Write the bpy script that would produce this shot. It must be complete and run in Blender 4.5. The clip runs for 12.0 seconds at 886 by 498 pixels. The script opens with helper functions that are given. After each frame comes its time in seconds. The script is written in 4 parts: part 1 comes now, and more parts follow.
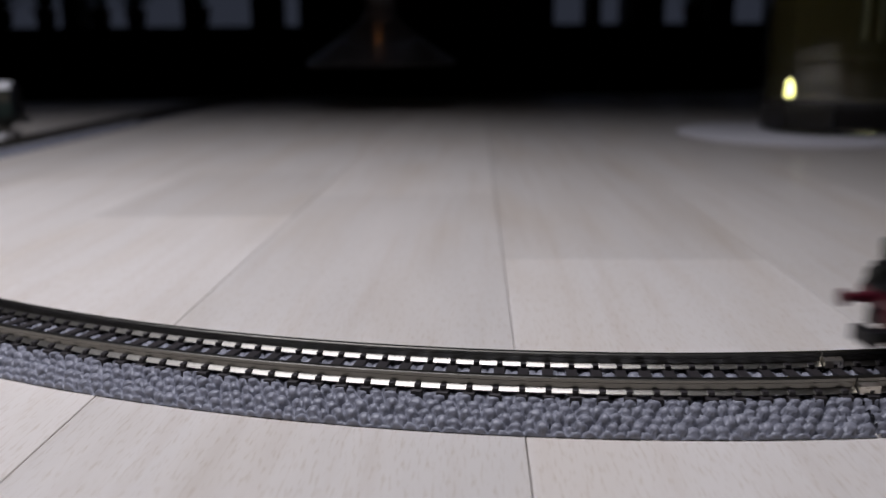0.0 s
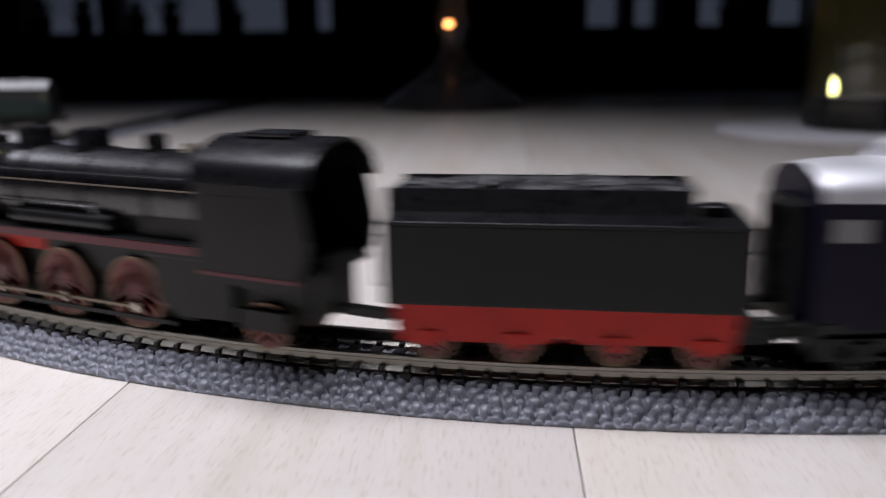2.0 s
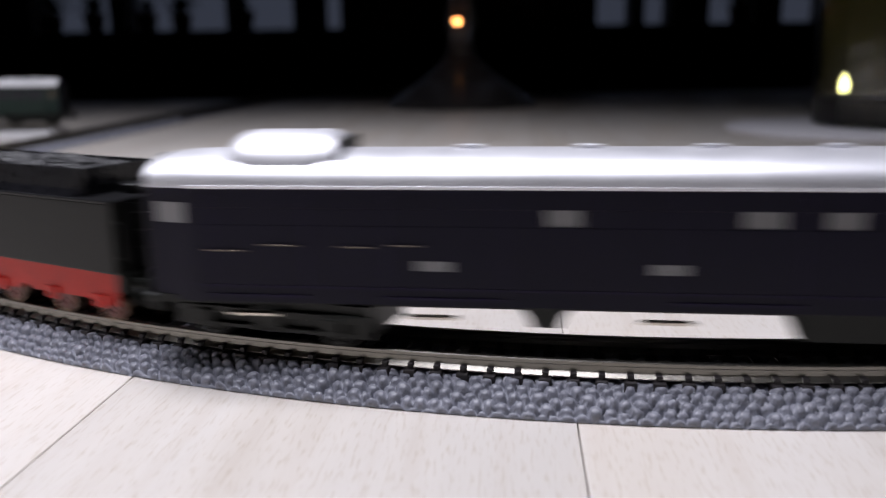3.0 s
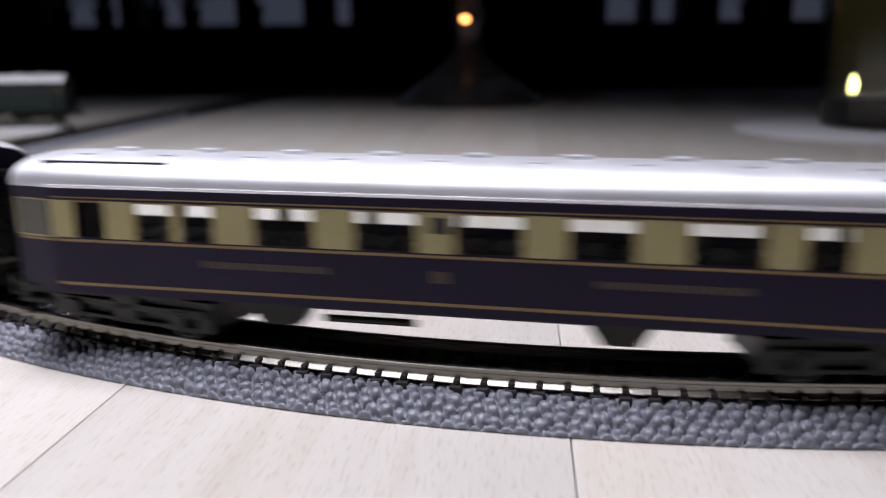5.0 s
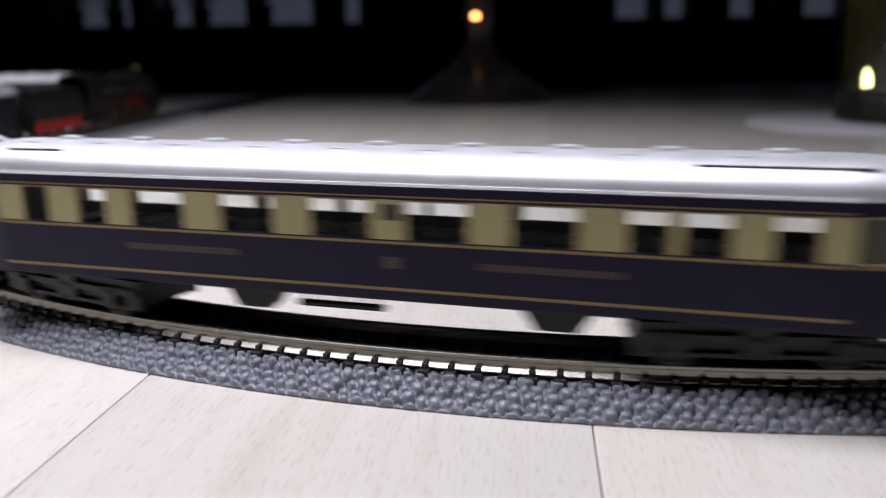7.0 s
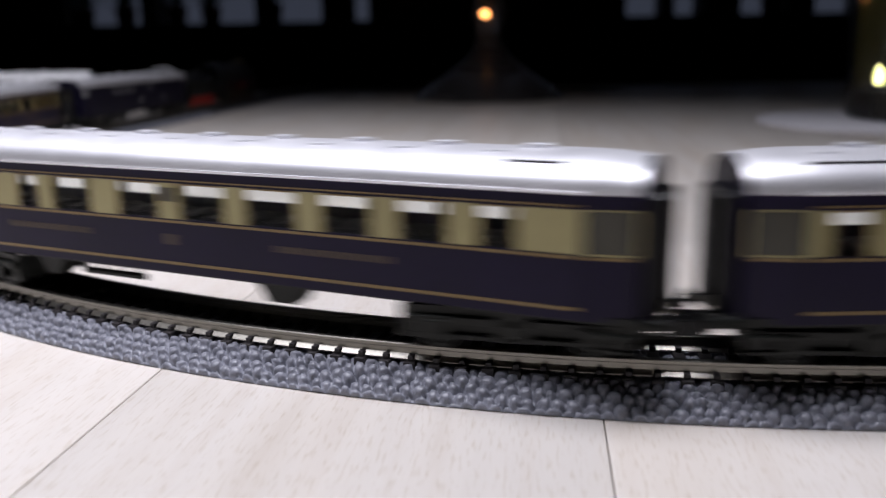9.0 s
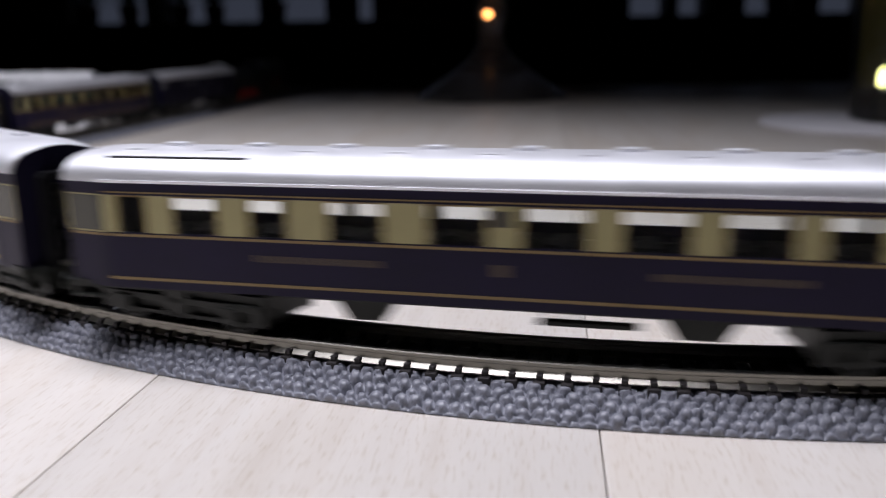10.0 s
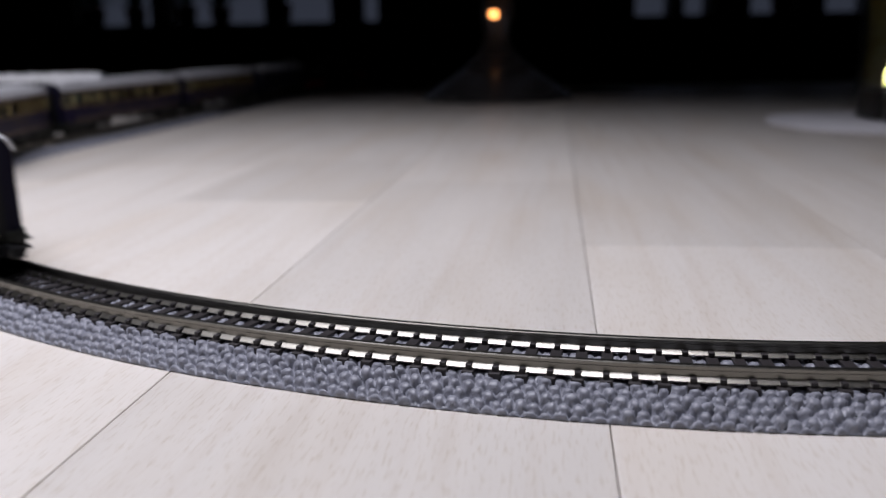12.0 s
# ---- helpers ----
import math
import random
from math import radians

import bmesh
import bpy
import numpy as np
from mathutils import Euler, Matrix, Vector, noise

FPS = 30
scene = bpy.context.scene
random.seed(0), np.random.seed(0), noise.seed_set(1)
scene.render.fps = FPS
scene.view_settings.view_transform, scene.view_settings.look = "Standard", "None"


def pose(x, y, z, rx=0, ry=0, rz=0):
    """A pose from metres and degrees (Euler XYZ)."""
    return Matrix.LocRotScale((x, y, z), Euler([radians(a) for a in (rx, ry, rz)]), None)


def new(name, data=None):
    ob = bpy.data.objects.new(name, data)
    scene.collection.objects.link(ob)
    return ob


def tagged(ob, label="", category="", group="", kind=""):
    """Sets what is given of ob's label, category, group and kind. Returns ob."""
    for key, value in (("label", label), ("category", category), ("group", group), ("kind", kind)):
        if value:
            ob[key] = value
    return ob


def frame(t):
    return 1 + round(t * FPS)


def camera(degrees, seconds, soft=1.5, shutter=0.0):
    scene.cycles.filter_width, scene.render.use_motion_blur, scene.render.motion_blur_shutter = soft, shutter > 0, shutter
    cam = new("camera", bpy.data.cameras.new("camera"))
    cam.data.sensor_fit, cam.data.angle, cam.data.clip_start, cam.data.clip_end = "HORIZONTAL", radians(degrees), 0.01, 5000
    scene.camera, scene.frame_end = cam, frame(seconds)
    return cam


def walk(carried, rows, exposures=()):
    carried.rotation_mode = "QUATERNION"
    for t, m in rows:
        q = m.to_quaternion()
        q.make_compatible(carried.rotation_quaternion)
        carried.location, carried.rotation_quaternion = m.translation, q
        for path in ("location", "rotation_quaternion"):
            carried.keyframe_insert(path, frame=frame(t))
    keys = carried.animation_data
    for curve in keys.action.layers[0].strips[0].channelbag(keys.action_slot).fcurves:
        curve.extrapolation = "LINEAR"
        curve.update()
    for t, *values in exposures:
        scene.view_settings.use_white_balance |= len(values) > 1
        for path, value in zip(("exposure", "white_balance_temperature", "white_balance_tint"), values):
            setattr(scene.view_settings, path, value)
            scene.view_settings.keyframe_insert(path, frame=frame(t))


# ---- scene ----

MM = 0.001
# ---------------------------------------------------------------- camera
cam = camera(55.8, 12.0, soft=1.25, shutter=1.0)
cam.data.dof.use_dof = True
cam.data.dof.focus_distance = 0.088
cam.data.dof.aperture_fstop = 26.0
PATH = [
    (0.0, 0.23, -3.34, 37.39, 76.62, 0.55, -5.43),
    (0.5, -0.52, -2.72, 36.50, 76.64, 0.69, -4.88),
    (1.0, -0.54, -1.79, 35.39, 76.65, 0.64, -3.90),
    (1.5, -1.33, -0.77, 34.45, 76.96, 0.81, -3.89),
    (2.0, -0.81, -0.44, 34.53, 76.92, 0.81, -3.33),
    (2.5, -0.27, 0.06, 34.29, 76.85, 0.88, -2.92),
    (3.0, -0.28, -0.09, 33.98, 76.84, 0.87, -2.71),
    (5.0, 1.16, 1.05, 35.27, 76.55, 0.55, -2.07),
    (5.5, 0.94, 0.85, 35.24, 76.54, 0.64, -1.95),
    (6.0, 0.35, 0.42, 34.95, 76.51, 0.86, -1.80),
    (6.5, 0.15, 0.37, 34.74, 76.48, 0.90, -1.65),
    (8.5, -0.34, -0.31, 33.95, 76.39, 1.06, -0.99),
    (9.0, -0.25, 0.04, 34.22, 76.36, 1.02, -0.87),
    (9.5, 0.21, 0.24, 34.67, 76.33, 1.01, -0.74),
    (10.0, 0.48, 0.44, 35.05, 76.29, 0.90, -0.61),
    (10.5, 0.61, 0.64, 35.46, 76.30, 0.91, -0.49),
    (11.0, 0.68, 0.43, 35.35, 76.28, 0.97, -0.40),
    (11.5, 0.40, 0.25, 35.06, 76.31, 1.04, -0.31),
    (12.0, 0.00, 0.00, 34.65, 76.36, 1.11, -0.27),
]
walk(cam, [(t, pose(x * MM, y * MM, z * MM, a, b, c)) for t, x, y, z, a, b, c in PATH],
     exposures=[(0.0, -0.46), (1.0, -0.46), (1.5, -0.38), (2.0, 0.04), (2.5, 0.14), (6.0, 0.15), (8.5, 0.14), (9.5, 0.04), (10.5, 0.02), (11.2, -0.04), (12.0, -0.15)])

# ---------------------------------------------------------------- light
world = bpy.data.worlds.new("dusk")
world.use_nodes = True
scene.world = world
sky_bg = world.node_tree.nodes["Background"]
sky_bg.inputs["Color"].default_value = (0.48, 0.54, 0.80, 1)
sky_bg.inputs["Strength"].default_value = 0.062


def hanging_lamp(name, place, tilt, length, width, power, colour):
    data = bpy.data.lights.new(name, "AREA")
    data.shape, data.size, data.size_y, data.energy, data.color = "ELLIPSE", length, width, power, colour
    ob = new(name, data)
    ob.matrix_world = pose(*place, 0, tilt, 0)
    return ob


lamp = hanging_lamp("table_light", (-0.145, 0.112, 0.42), 4.0, 0.46, 0.19, 1.14, (0.945, 0.94, 1.05))
lamp.data.spread = radians(101)


# ---------------------------------------------------------------- materials
def material(name, colour, rough=0.5, metal=0.0, vary=0.12, scale=300.0, bump=0.0, bump_scale=900.0,
             coat=0.0, per_object=0.0, stretch=(1, 1, 1), spec=0.5):
    m = bpy.data.materials.new(name)
    m.use_nodes = True
    nt = m.node_tree
    b = nt.nodes["Principled BSDF"]
    b.inputs["Roughness"].default_value = rough
    b.inputs["Metallic"].default_value = metal
    b.inputs["Coat Weight"].default_value = coat
    b.inputs["Specular IOR Level"].default_value = spec
    tc = nt.nodes.new("ShaderNodeTexCoord")
    mp = nt.nodes.new("ShaderNodeMapping")
    mp.inputs["Scale"].default_value = stretch
    nt.links.new(tc.outputs["Object"], mp.inputs["Vector"])
    n1 = nt.nodes.new("ShaderNodeTexNoise")
    n1.inputs["Scale"].default_value, n1.inputs["Detail"].default_value = scale, 5
    nt.links.new(mp.outputs["Vector"], n1.inputs["Vector"])
    n2 = nt.nodes.new("ShaderNodeTexNoise")
    n2.inputs["Scale"].default_value, n2.inputs["Detail"].default_value = scale * 6.3, 3
    nt.links.new(mp.outputs["Vector"], n2.inputs["Vector"])
    mixn = nt.nodes.new("ShaderNodeMath")
    mixn.operation = "MULTIPLY_ADD"
    mixn.inputs[1].default_value = 0.6
    nt.links.new(n1.outputs["Fac"], mixn.inputs[0])
    half = nt.nodes.new("ShaderNodeMath")
    half.operation = "MULTIPLY"
    half.inputs[1].default_value = 0.4
    nt.links.new(n2.outputs["Fac"], half.inputs[0])
    nt.links.new(half.outputs[0], mixn.inputs[2])
    fac = mixn.outputs[0]
    if per_object:
        info = nt.nodes.new("ShaderNodeObjectInfo")
        add = nt.nodes.new("ShaderNodeMath")
        add.operation = "MULTIPLY_ADD"
        add.inputs[1].default_value = per_object
        nt.links.new(info.outputs["Random"], add.inputs[0])
        nt.links.new(fac, add.inputs[2])
        sub = nt.nodes.new("ShaderNodeMath")
        sub.operation = "SUBTRACT"
        sub.inputs[1].default_value = per_object / 2
        nt.links.new(add.outputs[0], sub.inputs[0])
        fac = sub.outputs[0]
    ramp = nt.nodes.new("ShaderNodeValToRGB")
    lo, hi = ramp.color_ramp.elements
    lo.position, hi.position = 0.25, 0.75
    lo.color = (*[c * (1 - vary) for c in colour], 1)
    hi.color = (*[min(1, c * (1 + vary)) for c in colour], 1)
    nt.links.new(fac, ramp.inputs["Fac"])
    nt.links.new(ramp.outputs["Color"], b.inputs["Base Color"])
    rr = nt.nodes.new("ShaderNodeMapRange")
    rr.inputs["To Min"].default_value = max(0.02, rough - 0.08)
    rr.inputs["To Max"].default_value = min(1, rough + 0.08)
    nt.links.new(n2.outputs["Fac"], rr.inputs["Value"])
    nt.links.new(rr.outputs["Result"], b.inputs["Roughness"])
    if bump:
        n3 = nt.nodes.new("ShaderNodeTexNoise")
        n3.inputs["Scale"].default_value, n3.inputs["Detail"].default_value = bump_scale, 4
        nt.links.new(mp.outputs["Vector"], n3.inputs["Vector"])
        bp = nt.nodes.new("ShaderNodeBump")
        bp.inputs["Strength"].default_value = bump
        bp.inputs["Distance"].default_value = 0.0002
        nt.links.new(n3.outputs["Fac"], bp.inputs["Height"])
        nt.links.new(bp.outputs["Normal"], b.inputs["Normal"])
    return m


def glass(name, colour, ior=1.5, rough=0.0, clear=1.0):
    m = bpy.data.materials.new(name)
    m.use_nodes = True
    b = m.node_tree.nodes["Principled BSDF"]
    b.inputs["Base Color"].default_value = (*colour, 1)
    b.inputs["Transmission Weight"].default_value = clear
    b.inputs["IOR"].default_value = ior
    b.inputs["Roughness"].default_value = rough
    return m




def plank_material():
    m = material("pale_oak", (0.70, 0.655, 0.608), 0.40, vary=0.08, scale=45, bump=0.12, bump_scale=420, per_object=0.55, stretch=(0.12, 1, 1))
    nt = m.node_tree
    b = nt.nodes["Principled BSDF"]
    base = b.inputs["Base Color"].links[0].from_socket
    tc = nt.nodes.new("ShaderNodeTexCoord")

    def streaks(scale, stretch, lo, hi, dark, prev):
        mp = nt.nodes.new("ShaderNodeMapping")
        mp.inputs["Scale"].default_value = stretch
        nt.links.new(tc.outputs["Object"], mp.inputs["Vector"])
        n = nt.nodes.new("ShaderNodeTexNoise")
        n.inputs["Scale"].default_value, n.inputs["Detail"].default_value = scale, 6
        nt.links.new(mp.outputs["Vector"], n.inputs["Vector"])
        r = nt.nodes.new("ShaderNodeMapRange")
        r.inputs["From Min"].default_value, r.inputs["From Max"].default_value = lo, hi
        nt.links.new(n.outputs["Fac"], r.inputs["Value"])
        mix = nt.nodes.new("ShaderNodeMix")
        mix.data_type, mix.blend_type = "RGBA", "MULTIPLY"
        mix.inputs["B"].default_value = (*dark, 1)
        nt.links.new(r.outputs["Result"], mix.inputs["Factor"])
        nt.links.new(prev, mix.inputs["A"])
        return mix.outputs["Result"]

    base = streaks(2600, (0.16, 1, 1), 0.52, 0.72, (0.86, 0.825, 0.775), base)
    base = streaks(260, (0.05, 1, 1), 0.50, 0.70, (0.93, 0.905, 0.88), base)
    base = streaks(60, (0.2, 1, 1), 0.45, 0.72, (0.93, 0.895, 0.85), base)
    nt.links.new(base, b.inputs["Base Color"])
    return m


M_PLANK = plank_material()
M_SEAM = material("dark_wood_core", (0.12, 0.085, 0.06), 0.8)
M_BALLAST = material("grey_moulded_ballast", (0.235, 0.24, 0.28), 0.38, vary=0.38, scale=760, bump=0.12, bump_scale=2500)
M_SLEEPER = material("dark_brown_plastic", (0.026, 0.022, 0.023), 0.5, vary=0.2, scale=500)
M_RAIL = material("nickel_silver", (0.215, 0.205, 0.18), 0.31, metal=1.0, vary=0.12, scale=350, stretch=(1, 1, 1))
M_BLACK = material("black_paint", (0.0055, 0.0055, 0.0065), 0.42, vary=0.3, scale=250, spec=0.3)
M_BLACK_GLOSS = material("black_satin_paint", (0.007, 0.007, 0.009), 0.28, vary=0.25, scale=120, spec=0.75)
M_TENDER = material("grey_black_paint", (0.008, 0.0085, 0.0075), 0.5, vary=0.3, scale=250, spec=0.3)
M_RED = material("red_paint", (0.46, 0.020, 0.012), 0.42, vary=0.25, scale=300, spec=0.3)
M_MAROON = material("dark_red_paint", (0.085, 0.005, 0.014), 0.4, vary=0.2, scale=300)
M_WHEELRED = material("wheel_red", (0.15, 0.020, 0.016), 0.42, vary=0.2, scale=500)
M_STEEL = material("bright_steel", (0.62, 0.58, 0.50), 0.3, metal=1.0, vary=0.15)
M_TYRE = material("worn_tyre", (0.26, 0.18, 0.13), 0.5, metal=0.9, vary=0.2)
M_BRASS = material("brass", (0.75, 0.62, 0.28), 0.25, metal=1.0)
M_COAL = material("coal", (0.02, 0.02, 0.022), 0.5, vary=0.4, scale=700, bump=0.6, bump_scale=1500)
M_BLUE = material("violet_blue_paint", (0.0085, 0.0050, 0.026), 0.36, vary=0.25, scale=100, spec=0.2)
M_NAVY = material("navy_paint", (0.0055, 0.0045, 0.016), 0.4, vary=0.2, scale=120, spec=0.2)
M_CREAM = material("cream_paint", (0.39, 0.345, 0.165), 0.4, vary=0.1, scale=200)
M_GOLD = material("gold_print", (0.24, 0.16, 0.06), 0.4, vary=0.15, scale=400)
M_PRINT = material("faded_gold_print", (0.075, 0.05, 0.032), 0.5, vary=0.15, scale=400)
M_ROD = material("dull_steel", (0.20, 0.165, 0.13), 0.42, metal=0.9, vary=0.15)
M_SILVER = material("silver_roof_paint", (0.92, 0.92, 0.97), 0.47, vary=0.05, scale=40, metal=0.75)
M_GREEN = material("dark_green_paint", (0.006, 0.020, 0.015), 0.35, vary=0.15)
M_WHITE = material("white_plastic", (0.84, 0.84, 0.86), 0.35, vary=0.06)
M_DARK = material("dark_frame", (0.011, 0.012, 0.010), 0.45, vary=0.3, scale=300, spec=0.3)
M_SEAT = material("dark_interior", (0.02, 0.02, 0.025), 0.6)
M_DOORGLASS = material("dim_door_glass", (0.050, 0.048, 0.034), 0.15, vary=0.2, scale=150)
# Opaque grey for the van's panes, lookout windows and notice plates.
M_FLAT_GREY = material("flat_grey", (0.24, 0.24, 0.25), 0.5, vary=0.08)
M_PANE = glass("clear_pane", (0.95, 0.97, 0.96), 1.12)
M_GLASS = glass("clear_glass", (0.97, 0.98, 0.97), 1.5)
M_BEER = glass("amber_liquid", (0.95, 0.86, 0.40), 1.33, clear=0.9)
M_STEM = glass("stem_glass", (0.34, 0.33, 0.34), 1.45, 0.18, clear=0.86)
# Emission that stands for a warm lamp's reflection in the glass stem.
M_GLINT = bpy.data.materials.new("amber_painted_glint")
M_GLINT.use_nodes = True
M_GLINT.node_tree.nodes["Principled BSDF"].inputs["Emission Color"].default_value = (1.0, 0.36, 0.10, 1)
M_GLINT.node_tree.nodes["Principled BSDF"].inputs["Emission Strength"].default_value = 7.0
# Flame of the added candle, bright enough to show through the beer.
M_FLAME = M_GLINT.copy()
M_FLAME.name = "yellow_flame"
M_FLAME.node_tree.nodes["Principled BSDF"].inputs["Emission Color"].default_value = (0.95, 1.0, 0.80, 1)
M_FLAME.node_tree.nodes["Principled BSDF"].inputs["Emission Strength"].default_value = 8.0
M_MAT = material("cardboard_mat", (0.84, 0.82, 0.86), 0.8, vary=0.06, scale=120)
M_WALL = material("dark_wall", (0.06, 0.045, 0.04), 0.8, vary=0.2, scale=3)
M_FLOOR = material("dark_floor_boards", (0.07, 0.035, 0.02), 0.5, vary=0.3, scale=4, stretch=(1, 8, 1))
M_FRAME = material("dark_window_frame", (0.03, 0.025, 0.022), 0.5)
M_LEAF = material("dark_leaf", (0.02, 0.05, 0.015), 0.5)
M_POT = material("clay_pot", (0.2, 0.08, 0.05), 0.7)


# ---------------------------------------------------------------- mesh helpers (millimetres)
def part(name, bm, mat, parent=None, label="", smooth=False):
    for v in bm.verts:
        v.co *= MM
    me = bpy.data.meshes.new(name)
    bm.normal_update()
    bm.to_mesh(me)
    bm.free()
    me.materials.append(mat)
    if smooth:
        for p in me.polygons:
            p.use_smooth = True
        me.set_sharp_from_angle(angle=radians(40))
    ob = new(name, me)
    ob.parent = parent
    if label:
        ob["label"] = label
    return ob


def thing(name, label, category, m=None, group="", kind=""):
    ob = new(name)
    ob.empty_display_size = 0.01
    if m is not None:
        ob.matrix_basis = m
    return tagged(ob, label, category, group, kind)


def box(bm, x0, x1, y0, y1, z0, z1, bevel=0.0):
    g = bmesh.ops.create_cube(bm, size=1)
    vs = g["verts"]
    for v in vs:
        v.co = Vector(((x0 + x1) / 2 + v.co.x * (x1 - x0), (y0 + y1) / 2 + v.co.y * (y1 - y0), (z0 + z1) / 2 + v.co.z * (z1 - z0)))
    if bevel:
        es = {e for v in vs for e in v.link_edges}
        bmesh.ops.bevel(bm, geom=list(es), offset=bevel, segments=2, affect="EDGES", profile=0.5)
    return bm


def boxes(*bs, bevel=0.0):
    bm = bmesh.new()
    for b in bs:
        box(bm, *b, bevel=bevel)
    return bm


def lathe(bm, profile, segs=24, axis="Z", at=(0, 0, 0)):
    """Turns a profile of (radius, height) round an axis."""
    rings = []
    for r, h in profile:
        ring = []
        for i in range(segs):
            a = 2 * math.pi * i / segs
            p = (r * math.cos(a), r * math.sin(a), h)
            if axis == "X":
                p = (p[2], p[0], p[1])
            elif axis == "Y":
                p = (p[0], p[2], p[1])
            ring.append(bm.verts.new((p[0] + at[0], p[1] + at[1], p[2] + at[2])))
        rings.append(ring)
    for a, b in zip(rings, rings[1:]):
        for i in range(segs):
            j = (i + 1) % segs
            bm.faces.new((a[i], a[j], b[j], b[i]))
    for ring in (rings[0], rings[-1]):
        try:
            bm.faces.new(ring)
        except ValueError:
            pass
    bmesh.ops.recalc_face_normals(bm, faces=bm.faces[:])
    return bm


def cyl(bm, r, h0, h1, axis="Z", at=(0, 0, 0), segs=20, edge=0.0):
    e = edge or min(r, abs(h1 - h0)) * 0.12
    return lathe(bm, [(r - e, h0), (r, h0 + e), (r, h1 - e), (r - e, h1)], segs, axis, at)


def prism(bm, outline, y0, y1, bevel=0.0):
    """An outline of (x, z) pulled from y0 to y1."""
    a = [bm.verts.new((x, y0, z)) for x, z in outline]
    b = [bm.verts.new((x, y1, z)) for x, z in outline]
    n = len(a)
    bm.faces.new(a)
    bm.faces.new(b[::-1])
    for i in range(n):
        bm.faces.new((a[i], b[i], b[(i + 1) % n], a[(i + 1) % n]))
    bmesh.ops.recalc_face_normals(bm, faces=bm.faces[:])
    if bevel:
        bmesh.ops.bevel(bm, geom=bm.edges[:], offset=bevel, segments=2, affect="EDGES")
    return bm


def prism_x(bm, outline, x0, x1):
    """An outline of (y, z) pulled from x0 to x1."""
    a = [bm.verts.new((x0, y, z)) for y, z in outline]
    b = [bm.verts.new((x1, y, z)) for y, z in outline]
    n = len(a)
    bm.faces.new(a)
    bm.faces.new(b[::-1])
    for i in range(n):
        bm.faces.new((a[i], b[i], b[(i + 1) % n], a[(i + 1) % n]))
    bmesh.ops.recalc_face_normals(bm, faces=bm.faces[:])
    return bm


# ---------------------------------------------------------------- the line of the track (millimetres)
CX, CY, RADIUS = 57.2, 271.15, 195.0
ARC = RADIUS * radians(96.5)
HALF, EXTRA = RADIUS * radians(45), 10.5
LEG = 320.0
RAIL_Z = 4.5
SPEED = 65.0


def along(s):
    """Place and heading of the track's centre line at s: a straight, a curve with a short straight piece in it, a straight leg, a curve back."""
    if s < 0:
        return CX - s, CY - RADIUS, math.pi
    e = min(max(s - HALF, 0.0), EXTRA)
    s -= e
    sx, sy = CX - e * math.sin(radians(45)), CY + e * math.sin(radians(45))
    a = min(s, ARC) / RADIUS
    x, y, h = sx - RADIUS * math.sin(a), sy - RADIUS * math.cos(a), math.pi - a
    if s <= ARC:
        return x, y, h
    d = min(s - ARC, LEG)
    x, y = x + d * math.cos(h), y + d * math.sin(h)
    if s - ARC <= LEG:
        return x, y, h
    b = (s - ARC - LEG) / RADIUS
    qx, qy = x + RADIUS * math.sin(h), y - RADIUS * math.cos(h)
    return qx - RADIUS * math.sin(h - b), qy + RADIUS * math.cos(h - b), h - b


def on_track(s, pivot, low=0.0):
    """The pose of a vehicle whose two pivots, that far from its middle, lie on the line."""
    xa, ya, _ = along(s + pivot)
    xb, yb, _ = along(s - pivot)
    return pose((xa + xb) / 2 * MM, (ya + yb) / 2 * MM, (RAIL_Z - low) * MM, 0, 0, math.degrees(math.atan2(ya - yb, xa - xb)))


# ---------------------------------------------------------------- room
def room():
    x0, x1, y0, y1, z0, z1 = -2600, 2600, -2200, 2600, -750, 1750
    def wall(name, *b):
        return tagged(part(name, boxes(b), M_WALL), "dark painted plaster wall in dim light", "wall", kind="structure")
    wall("wall_west", x0 - 150, x0, y0, y1, z0, z1)
    wall("wall_east", x1, x1 + 150, y0, y1, z0, z1)
    wall("wall_south", x0 - 150, x1 + 150, y0 - 150, y0, z0, z1)
    tagged(part("floor", boxes((x0 - 150, x1 + 150, y0 - 150, y1 + 150, z0 - 60, z0)), M_FLOOR), "dark brown wooden floor boards in shadow", "floor", kind="structure")
    tagged(part("ceiling", boxes((x0 - 150, x1 + 150, y0 - 150, y1 + 150, z1, z1 + 100)), M_WALL), "dark ceiling of an unlit room", "ceiling", kind="structure")
    # windows in the far wall: left edge, right edge
    spans = [(-1086, -860), (-812, -520), (-484, -320), (-236, -176), (590, 714), (736, 834), (936, 1078), (1160, 1320)]
    sill, top = 104, 1100
    bs = [(x0 - 150, x1 + 150, y1, y1 + 150, z0, sill), (x0 - 150, x1 + 150, y1, y1 + 150, top, z1)]
    last = x0 - 150
    for a, b in spans:
        bs.append((last, a, y1, y1 + 150, sill, top))
        last = b
    bs.append((last, x1 + 150, y1, y1 + 150, sill, top))
    tagged(part("wall_north", boxes(*bs), M_WALL), "dark wall with a row of windows", "wall", kind="structure")
    for i, (a, b) in enumerate(spans):
        w = tagged(part("window_%d" % (i + 1), boxes((a, b, y1 + 70, y1 + 74, sill, top)), M_PANE), "window pane with dusk light behind", "window", kind="structure")
        w.visible_shadow = False
        t = 9
        part("window_frame", boxes((a, a + t, y1 + 55, y1 + 95, sill, top), (b - t, b, y1 + 55, y1 + 95, sill, top),
                                   (a + t, b - t, y1 + 55, y1 + 95, sill, sill + t), (a + t, b - t, y1 + 55, y1 + 95, top - t, top), bevel=1.5), M_FRAME, w)


